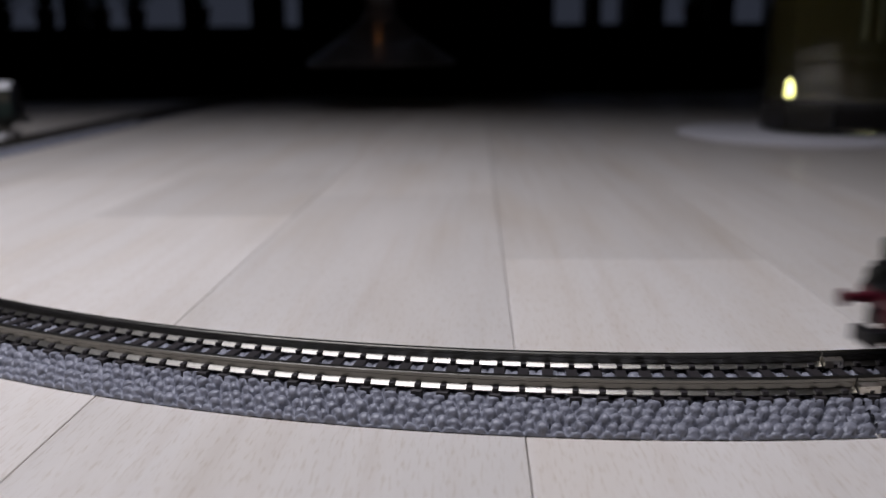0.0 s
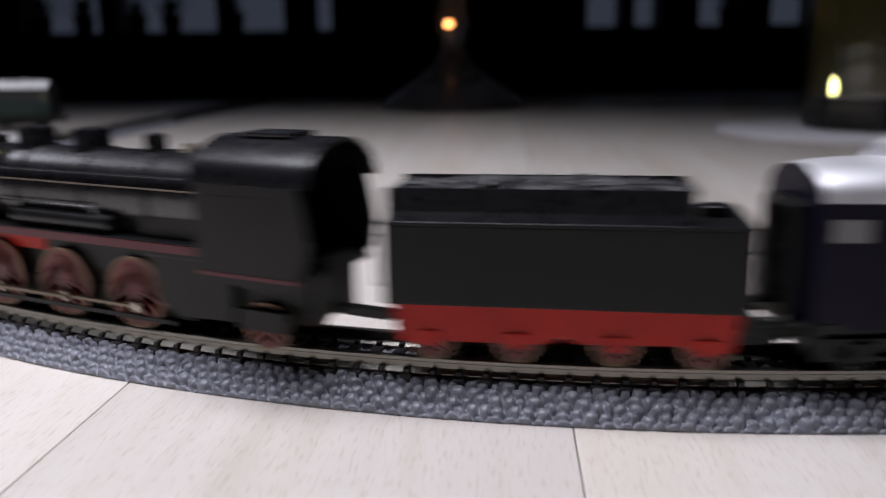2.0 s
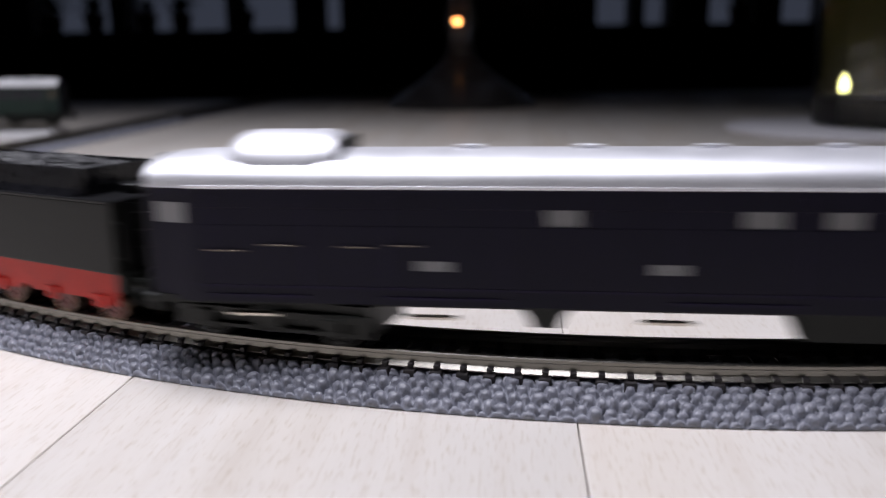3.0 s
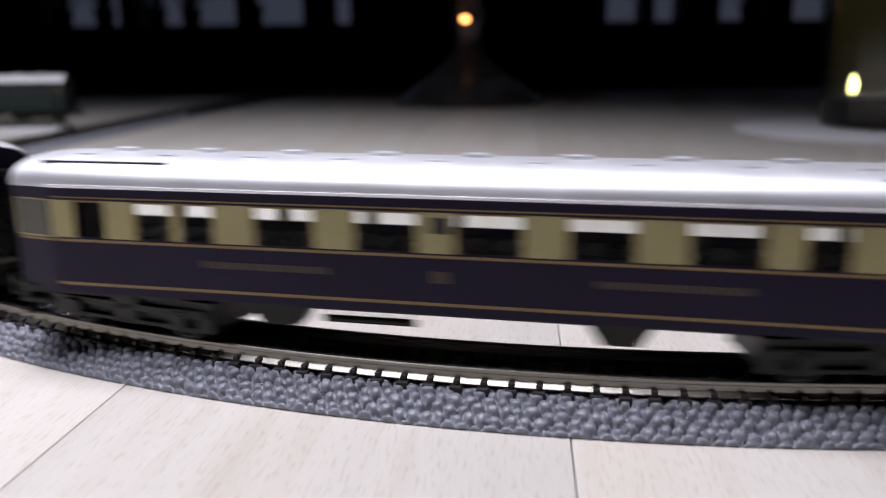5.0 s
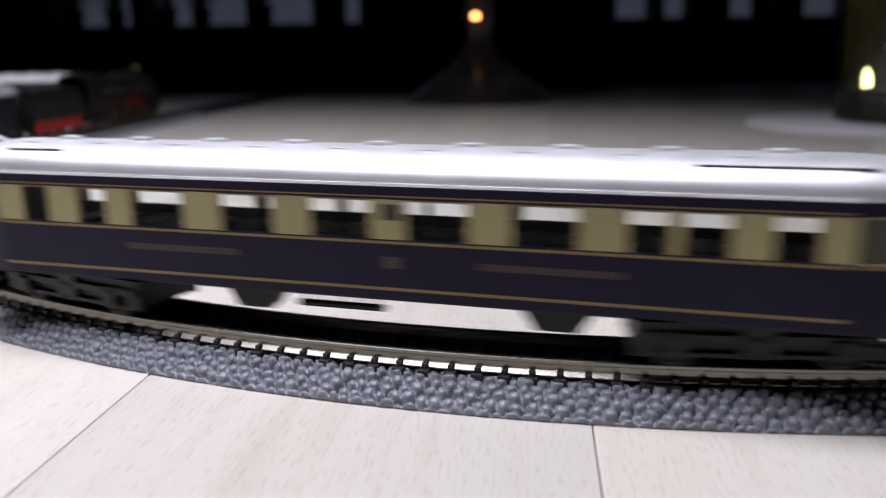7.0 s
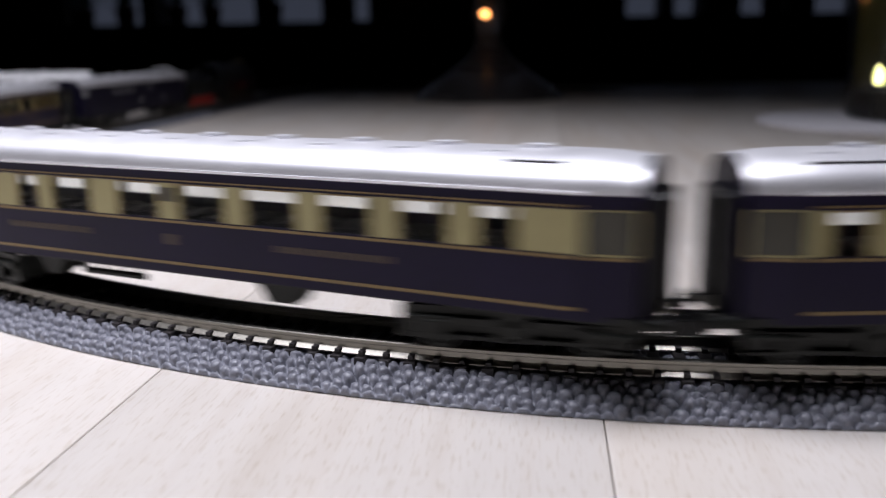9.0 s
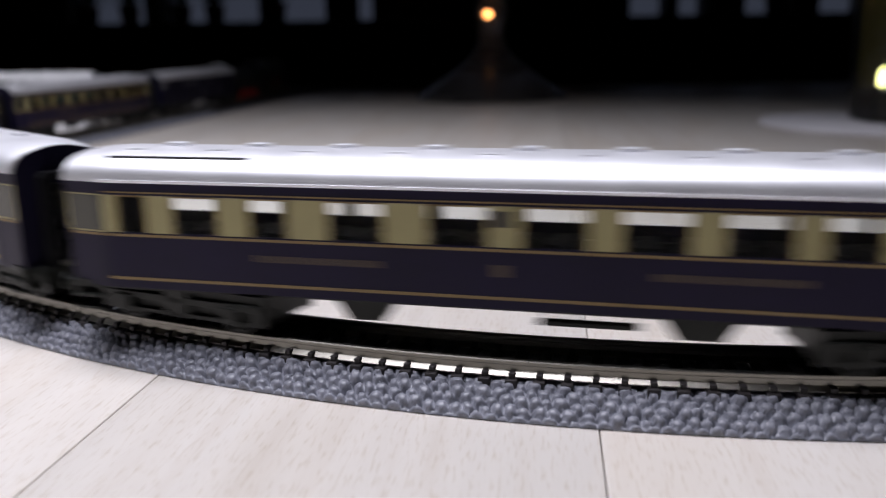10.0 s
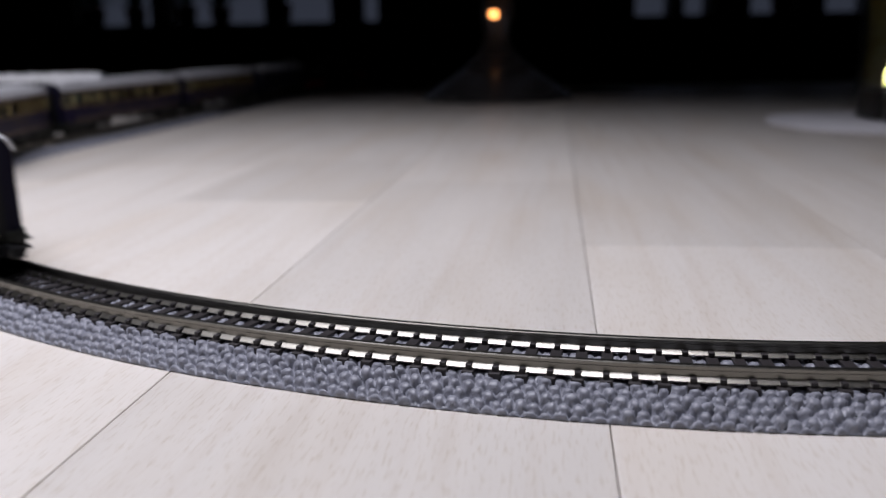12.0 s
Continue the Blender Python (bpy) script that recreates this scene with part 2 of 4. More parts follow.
def plant(x, y, z, size, seed):
    rnd = random.Random(seed)
    ob = thing("potted_plant", "dark leafy potted plant on the window sill", "plant", pose(x * MM, y * MM, z * MM))
    bm = lathe(bmesh.new(), [(22, 0), (24, 2), (30, 44), (33, 45), (33, 52), (28, 52), (26, 46)], 20)
    part("pot", bm, M_POT, ob, smooth=True)
    bm = bmesh.new()
    for i in range(26):
        a, lean = rnd.uniform(0, 6.28), rnd.uniform(0.15, 1.1)
        length, wid = size * rnd.uniform(0.5, 1.0), rnd.uniform(4, 10)
        prev = None
        for k in range(6):
            f = k / 5
            r = length * f * math.sin(lean)
            zz = 48 + length * f * math.cos(lean) - length * 0.35 * f * f * lean
            w = wid * math.sin(math.pi * min(0.98, f * 0.9 + 0.08))
            c = Vector((r * math.cos(a), r * math.sin(a), zz))
            side = Vector((-math.sin(a), math.cos(a), 0)) * w
            row = [bm.verts.new(c - side), bm.verts.new(c + Vector((0, 0, -w * 0.3))), bm.verts.new(c + side)]
            if prev:
                bm.faces.new((prev[0], prev[1], row[1], row[0]))
                bm.faces.new((prev[1], prev[2], row[2], row[1]))
            prev = row
    part("leaves", bm, M_LEAF, ob, smooth=True)


# ---------------------------------------------------------------- table
TURN = 82.3
PLANK_W = 47.6


def table():
    ob = thing("table", "pale oak table top of glued staves", "table")
    x0, x1, y0, y1 = -420, 560, -300, 700
    part("core", boxes((x0, x1, y0, y1, -28, -2.2), bevel=1.0), M_SEAM, ob, "dark edge and core under the staves")
    for x in (x0 + 40, x1 - 90):
        for y in (y0 + 40, y1 - 90):
            part("leg", boxes((x, x + 50, y, y + 50, -750, -28), bevel=3), M_SEAM, ob)
    # staves, clipped to the table's outline
    ang = radians(TURN)
    ux, uy = math.cos(ang), math.sin(ang)
    nx, ny = uy, -ux
    ox, oy = 15.2, 71.6
    rnd = random.Random(4)
    for row in range(-12, 14):
        c0 = row * PLANK_W
        start = -900 + rnd.uniform(0, 300)
        ends = [start]
        while ends[-1] < 1000:
            ends.append(ends[-1] + rnd.choice((240, 300, 360)) * rnd.uniform(0.9, 1.1))
        for joint in {0: (72.7,), -2: (113.5, 184.5)}.get(row, ()):
            ends = [e for e in ends if abs(e - joint) > 60 or e == 113.5] + [joint]
        ends.sort()
        for a, b in zip(ends, ends[1:]):
            bm = bmesh.new()
            g = 0.06
            box(bm, a + g, b - g, -(c0 + PLANK_W) + g, -c0 - g, -2.2, 0)
            # into table space, then cut by the four edges
            m = Matrix(((ux, -nx, 0, ox), (uy, -ny, 0, oy), (0, 0, 1, 0), (0, 0, 0, 1)))
            bmesh.ops.transform(bm, matrix=m, verts=bm.verts[:])
            for co, no in (((x0, 0, 0), (-1, 0, 0)), ((x1, 0, 0), (1, 0, 0)), ((0, y0, 0), (0, -1, 0)), ((0, y1, 0), (0, 1, 0))):
                r = bmesh.ops.bisect_plane(bm, geom=bm.verts[:] + bm.edges[:] + bm.faces[:], plane_co=co, plane_no=no, clear_outer=True)
                es = [e for e in r["geom_cut"] if isinstance(e, bmesh.types.BMEdge)]
                if es:
                    bmesh.ops.holes_fill(bm, edges=es)
            if len(bm.verts) < 4:
                bm.free()
                continue
            es = [e for e in bm.edges if all(abs(v.co.z) < 1e-4 for v in e.verts)]
            bmesh.ops.bevel(bm, geom=es, offset=0.08, segments=1, affect="EDGES")
            inv = m.inverted()
            bmesh.ops.transform(bm, matrix=inv, verts=bm.verts[:])
            p = part("plank", bm, M_PLANK, ob)
            p.matrix_basis = Matrix.Translation((ox * MM, oy * MM, 0)) @ Matrix.Rotation(ang, 4, "Z")
    return ob


# ---------------------------------------------------------------- track
def sweep(bm, profile, s0, s1, step):
    """Pulls a closed profile of (across, height) along the line; across is positive to the outside of the curve."""
    n = max(2, int(round((s1 - s0) / step)) + 1)
    prev = None
    for i in range(n):
        s = s0 + (s1 - s0) * i / (n - 1)
        x, y, h = along(s)
        lx, ly = -math.sin(h), math.cos(h)
        ring = [bm.verts.new((x + lx * a, y + ly * a, z)) for a, z in profile]
        if prev:
            m = len(ring)
            for k in range(m):
                bm.faces.new((prev[k], prev[(k + 1) % m], ring[(k + 1) % m], ring[k]))
        else:
            bm.faces.new(ring[::-1])
        prev = ring
    bm.faces.new(prev)
    bmesh.ops.recalc_face_normals(bm, faces=bm.faces[:])
    return bm


PITCH = 2.66
BED = [(-7.6, 0), (7.6, 0), (7.6, 0.02), (5.0, 0.8), (3.9, 1.1), (-3.9, 1.1), (-5.0, 0.8), (-7.6, 0.02)]


def rail_profile(c):
    return [(c - 0.82, 2.92), (c - 0.82, 3.02), (c - 0.22, 3.42), (c - 0.2, 3.95), (c - 0.36, 4.08), (c - 0.36, 4.40), (c - 0.26, 4.5),
            (c + 0.26, 4.5), (c + 0.36, 4.40), (c + 0.36, 4.08), (c + 0.2, 3.95), (c + 0.22, 3.42), (c + 0.82, 3.02), (c + 0.82, 2.92)]


def stone_sheet(s0, s1, parent):
    """The moulded stones: a sheet of small domes over the bed's top and shoulders."""
    rnd = np.random.RandomState(7)
    step = 0.22
    us = np.arange(s0, s1, step)
    path = [(-8.62, 0.0), (-8.55, 0.25), (-5.3, 2.15), (-3.9, 2.3), (3.9, 2.3), (5.3, 2.15), (8.55, 0.25), (8.62, 0.0)]
    pa = np.array(path)
    seg = np.hypot(*np.diff(pa, axis=0).T)
    cum = np.concatenate([[0], np.cumsum(seg)])
    vs = np.arange(0, cum[-1], 0.2)
    A, Z = np.interp(vs, cum, pa[:, 0]), np.interp(vs, cum, pa[:, 1])
    cu_, cv_ = 1.34, 1.06
    nu, nv = int((s1 - s0) / cu_) + 6, int(cum[-1] / cv_) + 6
    ju, jv = rnd.uniform(-0.30, 0.30, (nu, nv)), rnd.uniform(-0.28, 0.28, (nu, nv))
    hh = rnd.uniform(0.0, 1.0, (nu, nv))
    U, V = np.meshgrid(us - s0, vs, indexing="ij")
    cu, cv = (U / cu_).astype(int) + 2, (V / cv_).astype(int) + 2
    best, second, hb = np.full(U.shape, 9.0), np.full(U.shape, 9.0), np.zeros(U.shape)
    for du in (-2, -1, 0, 1, 2):
        for dv in (-1, 0, 1):
            a, b = np.clip(cu + du, 0, nu - 1), np.clip(cv + dv, 0, nv - 1)
            px = (a - 2 + 0.5 + 0.5 * (b % 2) + ju[a, b]) * cu_
            py = (b - 2 + 0.5 + jv[a, b]) * cv_
            d = np.hypot(px - U, (py - V) * 1.12) * (1.10 - 0.24 * hh[a, b])
            closer = d < best
            second = np.where(closer, best, np.minimum(second, d))
            hb = np.where(closer, hh[a, b], hb)
            best = np.where(closer, d, best)
    crease = np.clip((second - best) / 0.36, 0, 1)
    dome = 0.62 * (1 - (best / 0.98) ** 3) + 0.34 * hb - 1.0 * (1 - crease) ** 1.6 - 0.24
    dome = np.maximum(dome, -0.85)
    dome *= np.clip(np.minimum(vs, cum[-1] - vs) / 0.6, 0, 1)[None, :]
    mid = np.clip((np.abs(A) - 3.6) / 1.0, 0.5, 1)[None, :]
    dome *= mid
    slope = np.where(np.abs(A) > 3.9, np.sign(A) * 0.45, 0.0)
    nrm = np.sqrt(1 + slope ** 2)
    aa = A[None, :] + dome * (slope / nrm)[None, :]
    zz = np.maximum(Z[None, :] + dome / nrm[None, :], 0.02)
    line = np.array([along(s) for s in us])
    lx, ly = -np.sin(line[:, 2])[:, None], np.cos(line[:, 2])[:, None]
    co = np.stack([line[:, 0][:, None] + lx * aa, line[:, 1][:, None] + ly * aa, zz], -1).reshape(-1, 3) * MM
    n, m = U.shape
    idx = np.arange(n * m).reshape(n, m)
    q = np.stack([idx[:-1, :-1], idx[1:, :-1], idx[1:, 1:], idx[:-1, 1:]], -1).reshape(-1, 4)
    me = bpy.data.meshes.new("ballast")
    me.from_pydata(co.tolist(), [], q.tolist())
    me.materials.append(M_BALLAST)
    for p in me.polygons:
        p.use_smooth = True
    ob = new("ballast", me)
    ob.parent = parent
    tagged(ob, "moulded bed of small grey stones", kind="stuff")


def track():
    label = "curved nickel-silver rails on dark sleepers and grey moulded ballast"
    far = ARC + EXTRA
    cuts = [-330, -110, 7.5, 160, far, far + 160, far + LEG, far + LEG + 200]
    sl = None
    for a, b in zip(cuts, cuts[1:]):
        ob = thing("railway_track", label, "model track", group="track sections of the oval")
        near = a >= -120 and b < far + 170
        part("roadbed", sweep(bmesh.new(), [(x, z) for x, z in BED], a + 0.12, b - 0.12, 3), M_BALLAST, ob)
        if near:
            stone_sheet(max(a, -60) + 0.12, b - 0.12, ob)
        for c in (-3.61, 3.61):
            part("rail", sweep(bmesh.new(), rail_profile(c), a + 0.1, b - 0.1, 1.5), M_RAIL, ob, smooth=True)
            part("rail_joiner", sweep(bmesh.new(), [(c - 1.05, 2.9), (c - 1.05, 3.75), (c - 0.4, 4.0), (c + 0.4, 4.0), (c + 1.05, 3.75), (c + 1.05, 2.9)], b - 2.2, b - 0.05, 1), M_STEEL, ob, "sheet metal rail joiner")
        n = int((b - a) / PITCH)
        pitch = (b - a) / n
        for i in range(n):
            s = a + pitch * (i + 0.5)
            if sl is None:
                bm = boxes((-0.62, 0.62, -5.2, 5.2, 1.7, 2.88), bevel=0.12)
                for c in (-3.61, 3.61):
                    for sg in (-1, 1):
                        box(bm, -0.32, 0.32, *sorted((c + sg * 0.18, c + sg * 1.05)), 2.85, 3.42, bevel=0.1)
                p = part("sleeper", bm, M_SLEEPER, ob)
                sl = p.data
            else:
                p = new("sleeper", sl)
                p.parent = ob
            x, y, h = along(s)
            p.matrix_basis = pose(x * MM, y * MM, 0, 0, 0, math.degrees(h))


# ---------------------------------------------------------------- rolling stock
WHEELS, BOGIES, RODS = [], [], []
SINK = 0.4  # the coach bodies sit this much low on their bogies


def spoked(bm, r, y, n, t=0.32):
    """Hub, spokes and rim of a wheel in one piece."""
    layers = []
    for yy in (y - t, y + t):
        hub, rim, outer = [], [], []
        for k in range(n):
            a = 2 * math.pi * k / n
            for d, lst, rad, w in ((-1, hub, 1.0, 0.42), (1, hub, 1.0, 0.42), (-1, rim, r - 0.8, 0.2), (1, rim, r - 0.8, 0.2), (-1, outer, r - 0.2, 0.26), (1, outer, r - 0.2, 0.26)):
                b = a + d * math.asin(min(0.9, w * (1.0 if lst is hub else 1.0) / rad) if lst is not hub else math.pi / n * 0.55)
                lst.append(bm.verts.new((rad * math.sin(b), yy, rad * math.cos(b))))
        layers.append((hub, rim, outer))
    m = 2 * n
    for (hub, rim, outer), flip in zip(layers, (0, 1)):
        bm.faces.new(hub if flip else hub[::-1])
        for k in range(0, m, 2):
            bm.faces.new((hub[k], hub[k + 1], rim[k + 1], rim[k]))
        for k in range(m):
            bm.faces.new((rim[k], rim[(k + 1) % m], outer[(k + 1) % m], outer[k]))
    (h0, r0, o0), (h1, r1, o1) = layers
    for k in range(m):
        j = (k + 1) % m
        bm.faces.new((o0[k], o0[j], o1[j], o1[k]))
        if k % 2:
            bm.faces.new((h0[k], h0[j], h1[j], h1[k]))
            bm.faces.new((r0[k], r0[j], r1[j], r1[k]))
        else:
            bm.faces.new((h0[k], r0[k], r1[k], h1[k]))
            bm.faces.new((h0[j], r0[j], r1[j], h1[j]))
    bmesh.ops.recalc_face_normals(bm, faces=bm.faces[:])
    return bm


def wheelset(parent, x, r, mat, spokes=0, inset=3.25, name="wheelset", crank=0.0):
    """An axle with two wheels, turned round its own middle."""
    w = part(name, cyl(bmesh.new(), 0.4, -inset, inset, "Y", segs=8), M_DARK, parent)
    w.matrix_basis = pose(x * MM, 0, r * MM)
    WHEELS.append((w, x, r, r))
    for sgn in (-1, 1):
        y = sgn * (inset + 0.45)
        if spokes:
            part("wheel", spoked(bmesh.new(), r, y, spokes), mat, w, "red spoked wheel")
            part("tyre", lathe(bmesh.new(), [(r - 0.26, y - 0.42), (r, y - 0.42), (r, y + 0.42), (r - 0.26, y + 0.42), (r - 0.26, y - 0.42)], 32, "Y"), M_TYRE, w, "steel tyre")
            if crank:
                part("counterweight", boxes((-1.5, 1.5, *sorted((y - 0.36, y + 0.36)), r - 1.9, r - 0.7), bevel=0.1), mat, w)
                part("crank_pin", cyl(bmesh.new(), 0.42, *sorted((y, y + sgn * 1.3)), "Y", at=(0, 0, crank), segs=10, edge=0.03), M_STEEL, w)
        else:
            part("wheel", lathe(bmesh.new(), [(0.6, y - 0.3), (r - 0.5, y - 0.3), (r - 0.4, y - 0.42), (r, y - 0.42), (r, y + 0.42), (r - 0.45, y + 0.42), (r - 0.55, y + 0.2), (0.6, y + 0.3)], 22, "Y"), mat, w)
    return w


def handrail(parent, pts, r=0.12, mat=None, name="handrail"):
    cu = bpy.data.curves.new(name, "CURVE")
    cu.dimensions, cu.bevel_depth, cu.bevel_resolution = "3D", r * MM, 1
    sp = cu.splines.new("POLY")
    sp.points.add(len(pts) - 1)
    for p, q in zip(sp.points, pts):
        p.co = (q[0] * MM, q[1] * MM, q[2] * MM, 1)
    me = bpy.data.meshes.new_from_object(bpy.data.objects.new("tmp", cu))
    me.materials.append(mat or M_BLACK)
    ob = new(name, me)
    ob.parent = parent
    return ob


def buffers(parent, x, sgn, z=4.9, mat=None, length=2.2):
    for y in (-4.0, 4.0):
        bm = bmesh.new()
        cyl(bm, 0.62, 0, sgn * length * 0.6, "X", at=(x, y, z), segs=12, edge=0.03)
        cyl(bm, 0.42, 0, sgn * length, "X", at=(x, y, z), segs=12, edge=0.03)
        lathe(bm, [(0.3, sgn * length * 0.98), (1.05, sgn * length), (1.05, sgn * (length + 0.25)), (0.7, sgn * (length + 0.4))], 14, "X", at=(x, y, z))
        part("buffer", bm, mat or M_DARK, parent, smooth=True)


def coupler(parent, x, sgn, z=3.0):
    bm = boxes((min(x, x + sgn * 3.4), max(x, x + sgn * 3.4), -0.9, 0.9, z - 0.5, z + 0.5), bevel=0.12)
    box(bm, *sorted((x + sgn * 2.6, x + sgn * 4.0)), -1.8, 1.8, z - 0.8, z + 0.9, bevel=0.15)
    part("coupler", bm, M_BLACK, parent)


def locomotive():
    ob = thing("steam_locomotive", "black model steam locomotive with red spoked wheels and brass chimney rim", "model locomotive")
    # boiler and smokebox
    bm = lathe(bmesh.new(), [(3.6, 28.0), (4.3, 27.7), (4.95, 27.2), (4.95, 18.2), (4.8, 18.0), (4.8, 8), (4.85, 7.9), (4.85, 7.2), (4.8, 7.1), (4.8, -24)], 36, "X", at=(0, 0, 15.2))
    part("boiler", bm, M_BLACK_GLOSS, ob, smooth=True)
    bm = lathe(bmesh.new(), [(4.2, 27.4), (4.1, 28.1), (2.6, 28.7), (0.5, 28.9)], 30, "X", at=(0, 0, 15.2))
    cyl(bm, 0.5, 28.8, 29.6, "X", at=(0, 0, 15.2), segs=10)
    part("smokebox_door", bm, M_BLACK, ob, smooth=True)
    bm = bmesh.new()
    for x in (24, 14, 4.5, -6, -16):
        lathe(bm, [(4.86, x - 0.3), (4.98, x - 0.25), (4.98, x + 0.25), (4.86, x + 0.3)], 36, "X", at=(0, 0, 15.2))
    part("boiler_band", bm, M_BLACK, ob, smooth=True)
    # chimney and domes
    part("chimney", lathe(bmesh.new(), [(1.9, 19.5), (1.5, 20.4), (1.35, 22.0), (1.5, 23.2), (1.4, 23.2), (1.1, 20.5)], 20, at=(19.6, 0, 0)), M_BLACK, ob, smooth=True)
    part("chimney_rim", lathe(bmesh.new(), [(1.45, 23.0), (2.05, 23.2), (2.15, 23.5), (1.95, 23.75), (1.3, 23.7), (1.2, 23.1)], 22, at=(19.6, 0, 0)), M_BRASS, ob, "brass chimney rim", smooth=True)
    for x, r, top in ((6.1, 2.1, 22.2), (-3.5, 2.1, 22.2), (-13.6, 1.25, 21.8)):
        part("dome", lathe(bmesh.new(), [(r * 1.15, 19.0), (r, 19.9), (r, top - 0.55), (r * 0.93, top - 0.12), (r * 0.6, top + 0.05), (0.05, top + 0.1)], 22, at=(x, 0, 0)), M_BLACK_GLOSS, ob, smooth=True)
    part("feed_pump_cover", boxes((12.8, 15.4, -1.2, 1.2, 19.3, 20.9), bevel=0.3), M_BLACK, ob)
    part("safety_valve", boxes((-19.0, -18.2, -0.9, -0.3, 19.5, 20.9), (-19.0, -18.2, 0.3, 0.9, 19.5, 20.9), bevel=0.12), M_STEEL, ob)
    # running boards with a red edge
    for sgn in (-1, 1):
        part("running_board", boxes((-24, 26.0, *sorted((sgn * 3.6, sgn * 6.0)), 10.5, 10.95), bevel=0.06), M_BLACK, ob)
        part("board_edge", boxes((-24, 25.2, *sorted((sgn * 6.0, sgn * 6.12)), 9.9, 10.8)), M_MAROON, ob, "dark red edge strip")
        part("frame_panel", boxes((2.5, 20, *sorted((sgn * 2.9, sgn * 3.3)), 7.6, 10.2), bevel=0.05), M_RED, ob, "red painted frame plate")
        part("frame_panel", boxes((-16, 2.4, *sorted((sgn * 2.9, sgn * 3.2)), 6.0, 10.2), bevel=0.05), M_DARK, ob, "dark frame plate")
        part("reservoir", cyl(bmesh.new(), 0.95, -11, 5, "X", at=(0, sgn * 4.9, 12.2), segs=14), M_BLACK, ob, smooth=True)
        handrail(ob, [(26.5, sgn * 4.6, 17.6), (24, sgn * 4.75, 17.7), (-24, sgn * 4.75, 17.7)], 0.13, M_BLACK_GLOSS)
        handrail(ob, [(22, sgn * 4.9, 16.6), (10, sgn * 5.0, 16.5), (-24, sgn * 5.05, 16.4)], 0.10, M_ROD, "pipe")
        handrail(ob, [(8, sgn * 5.3, 13.9), (-8, sgn * 5.3, 13.9), (-10, sgn * 5.2, 12.0)], 0.14, M_BLACK_GLOSS, "pipe")
        bm = cyl(bmesh.new(), 1.75, 17.6, 25.4, "X", at=(0, sgn * 5.0, 6.4), segs=20)
        box(bm, 18.2, 24.8, *sorted((sgn * 3.2, sgn * 5.8)), 6.4, 10.0, bevel=0.3)
        part("cylinder_block", bm, M_BLACK, ob, smooth=True)
        part("crosshead_guide", boxes((9.8, 17.8, *sorted((sgn * 5.0, sgn * 5.5)), 7.3, 7.6), (9.8, 17.8, *sorted((sgn * 5.0, sgn * 5.5)), 5.2, 5.5), (12.2, 14.6, *sorted((sgn * 4.9, sgn * 5.7)), 5.3, 7.5), bevel=0.05), M_ROD, ob, "dull steel crosshead guides")
        rod = part("coupling_rod", boxes((-13.3, 11.3, *sorted((sgn * 4.55, sgn * 4.85)), -0.2, 0.2), (9.7, 11.3, *sorted((sgn * 4.5, sgn * 4.95)), -0.6, 0.6), (-1.7, -0.1, *sorted((sgn * 4.5, sgn * 4.95)), -0.6, 0.6), (-13.3, -11.7, *sorted((sgn * 4.5, sgn * 4.95)), -0.6, 0.6), bevel=0.06), M_ROD, ob, "steel coupling rod")
        RODS.append((rod, 0.0))
        main = part("connecting_rod", boxes((-1.6, 13.4, *sorted((sgn * 5.0, sgn * 5.25)), -0.2, 0.2), bevel=0.06), M_ROD, ob, "steel connecting rod")
        RODS.append((main, 0.3))
    # frame, front beam
    part("main_frame", boxes((-38, 27, -2.6, 2.6, 4.2, 10.4), bevel=0.1), M_DARK, ob)
    for sgn in (-1, 1):
        part("smoke_deflector", prism(bmesh.new(), [(20.6, 10.95), (27.2, 10.95), (27.2, 16.2), (26.2, 16.9), (21.4, 16.9), (20.6, 16.2)], *sorted((sgn * 5.75, sgn * 6.0)), bevel=0.05), M_BLACK, ob)
    part("smokebox_saddle", prism(bmesh.new(), [(18, 10), (27.5, 10), (26.5, 12.5), (19, 12.5)], -3.2, 3.2), M_BLACK, ob)
    part("front_platform", prism(bmesh.new(), [(26.0, 10.95), (28, 10.0), (30.4, 7.6), (30.4, 6.9), (27.8, 6.9), (26.0, 7.5)], -5.6, 5.6), M_BLACK, ob)
    part("buffer_beam", boxes((29.6, 30.5, -6.0, 6.0, 5.2, 7.1), bevel=0.08), M_MAROON, ob, "dark red buffer beam")
    part("front_steps", boxes((26.6, 29.6, 4.6, 5.6, 2.6, 9.8), (26.6, 29.6, -5.6, -4.6, 2.6, 9.8), bevel=0.2), M_BLACK, ob)
    part("air_pump", cyl(bmesh.new(), 1.5, 7.4, 12.6, at=(28.0, 3.6, 0), segs=14), M_BLACK, ob, smooth=True)
    part("air_pump", cyl(bmesh.new(), 1.5, 7.4, 12.6, at=(28.0, -3.6, 0), segs=14), M_BLACK, ob, smooth=True)
    buffers(ob, 30.5, 1, 6.1, M_MAROON, 2.9)
    coupler(ob, 29.7, 1)
    for y in (-3.9, 3.9):
        bm = lathe(bmesh.new(), [(0.5, 29.2), (0.95, 29.3), (1.0, 30.6), (0.8, 30.7), (0.2, 30.5)], 14, "X", at=(0, y, 8.6))
        part("lamp", bm, M_DARK, ob, smooth=True)
    # cab
    arch = [(-6.2, 9.8), (-6.3, 17.6)] + [(-6.4 * math.cos(a), 17.9 + 4.3 * math.sin(a)) for a in np.linspace(0.12, math.pi - 0.12, 13)] + [(6.3, 17.6), (6.2, 9.8)]
    part("cab_front", prism_x(bmesh.new(), arch, -25.0, -24.4), M_BLACK, ob)
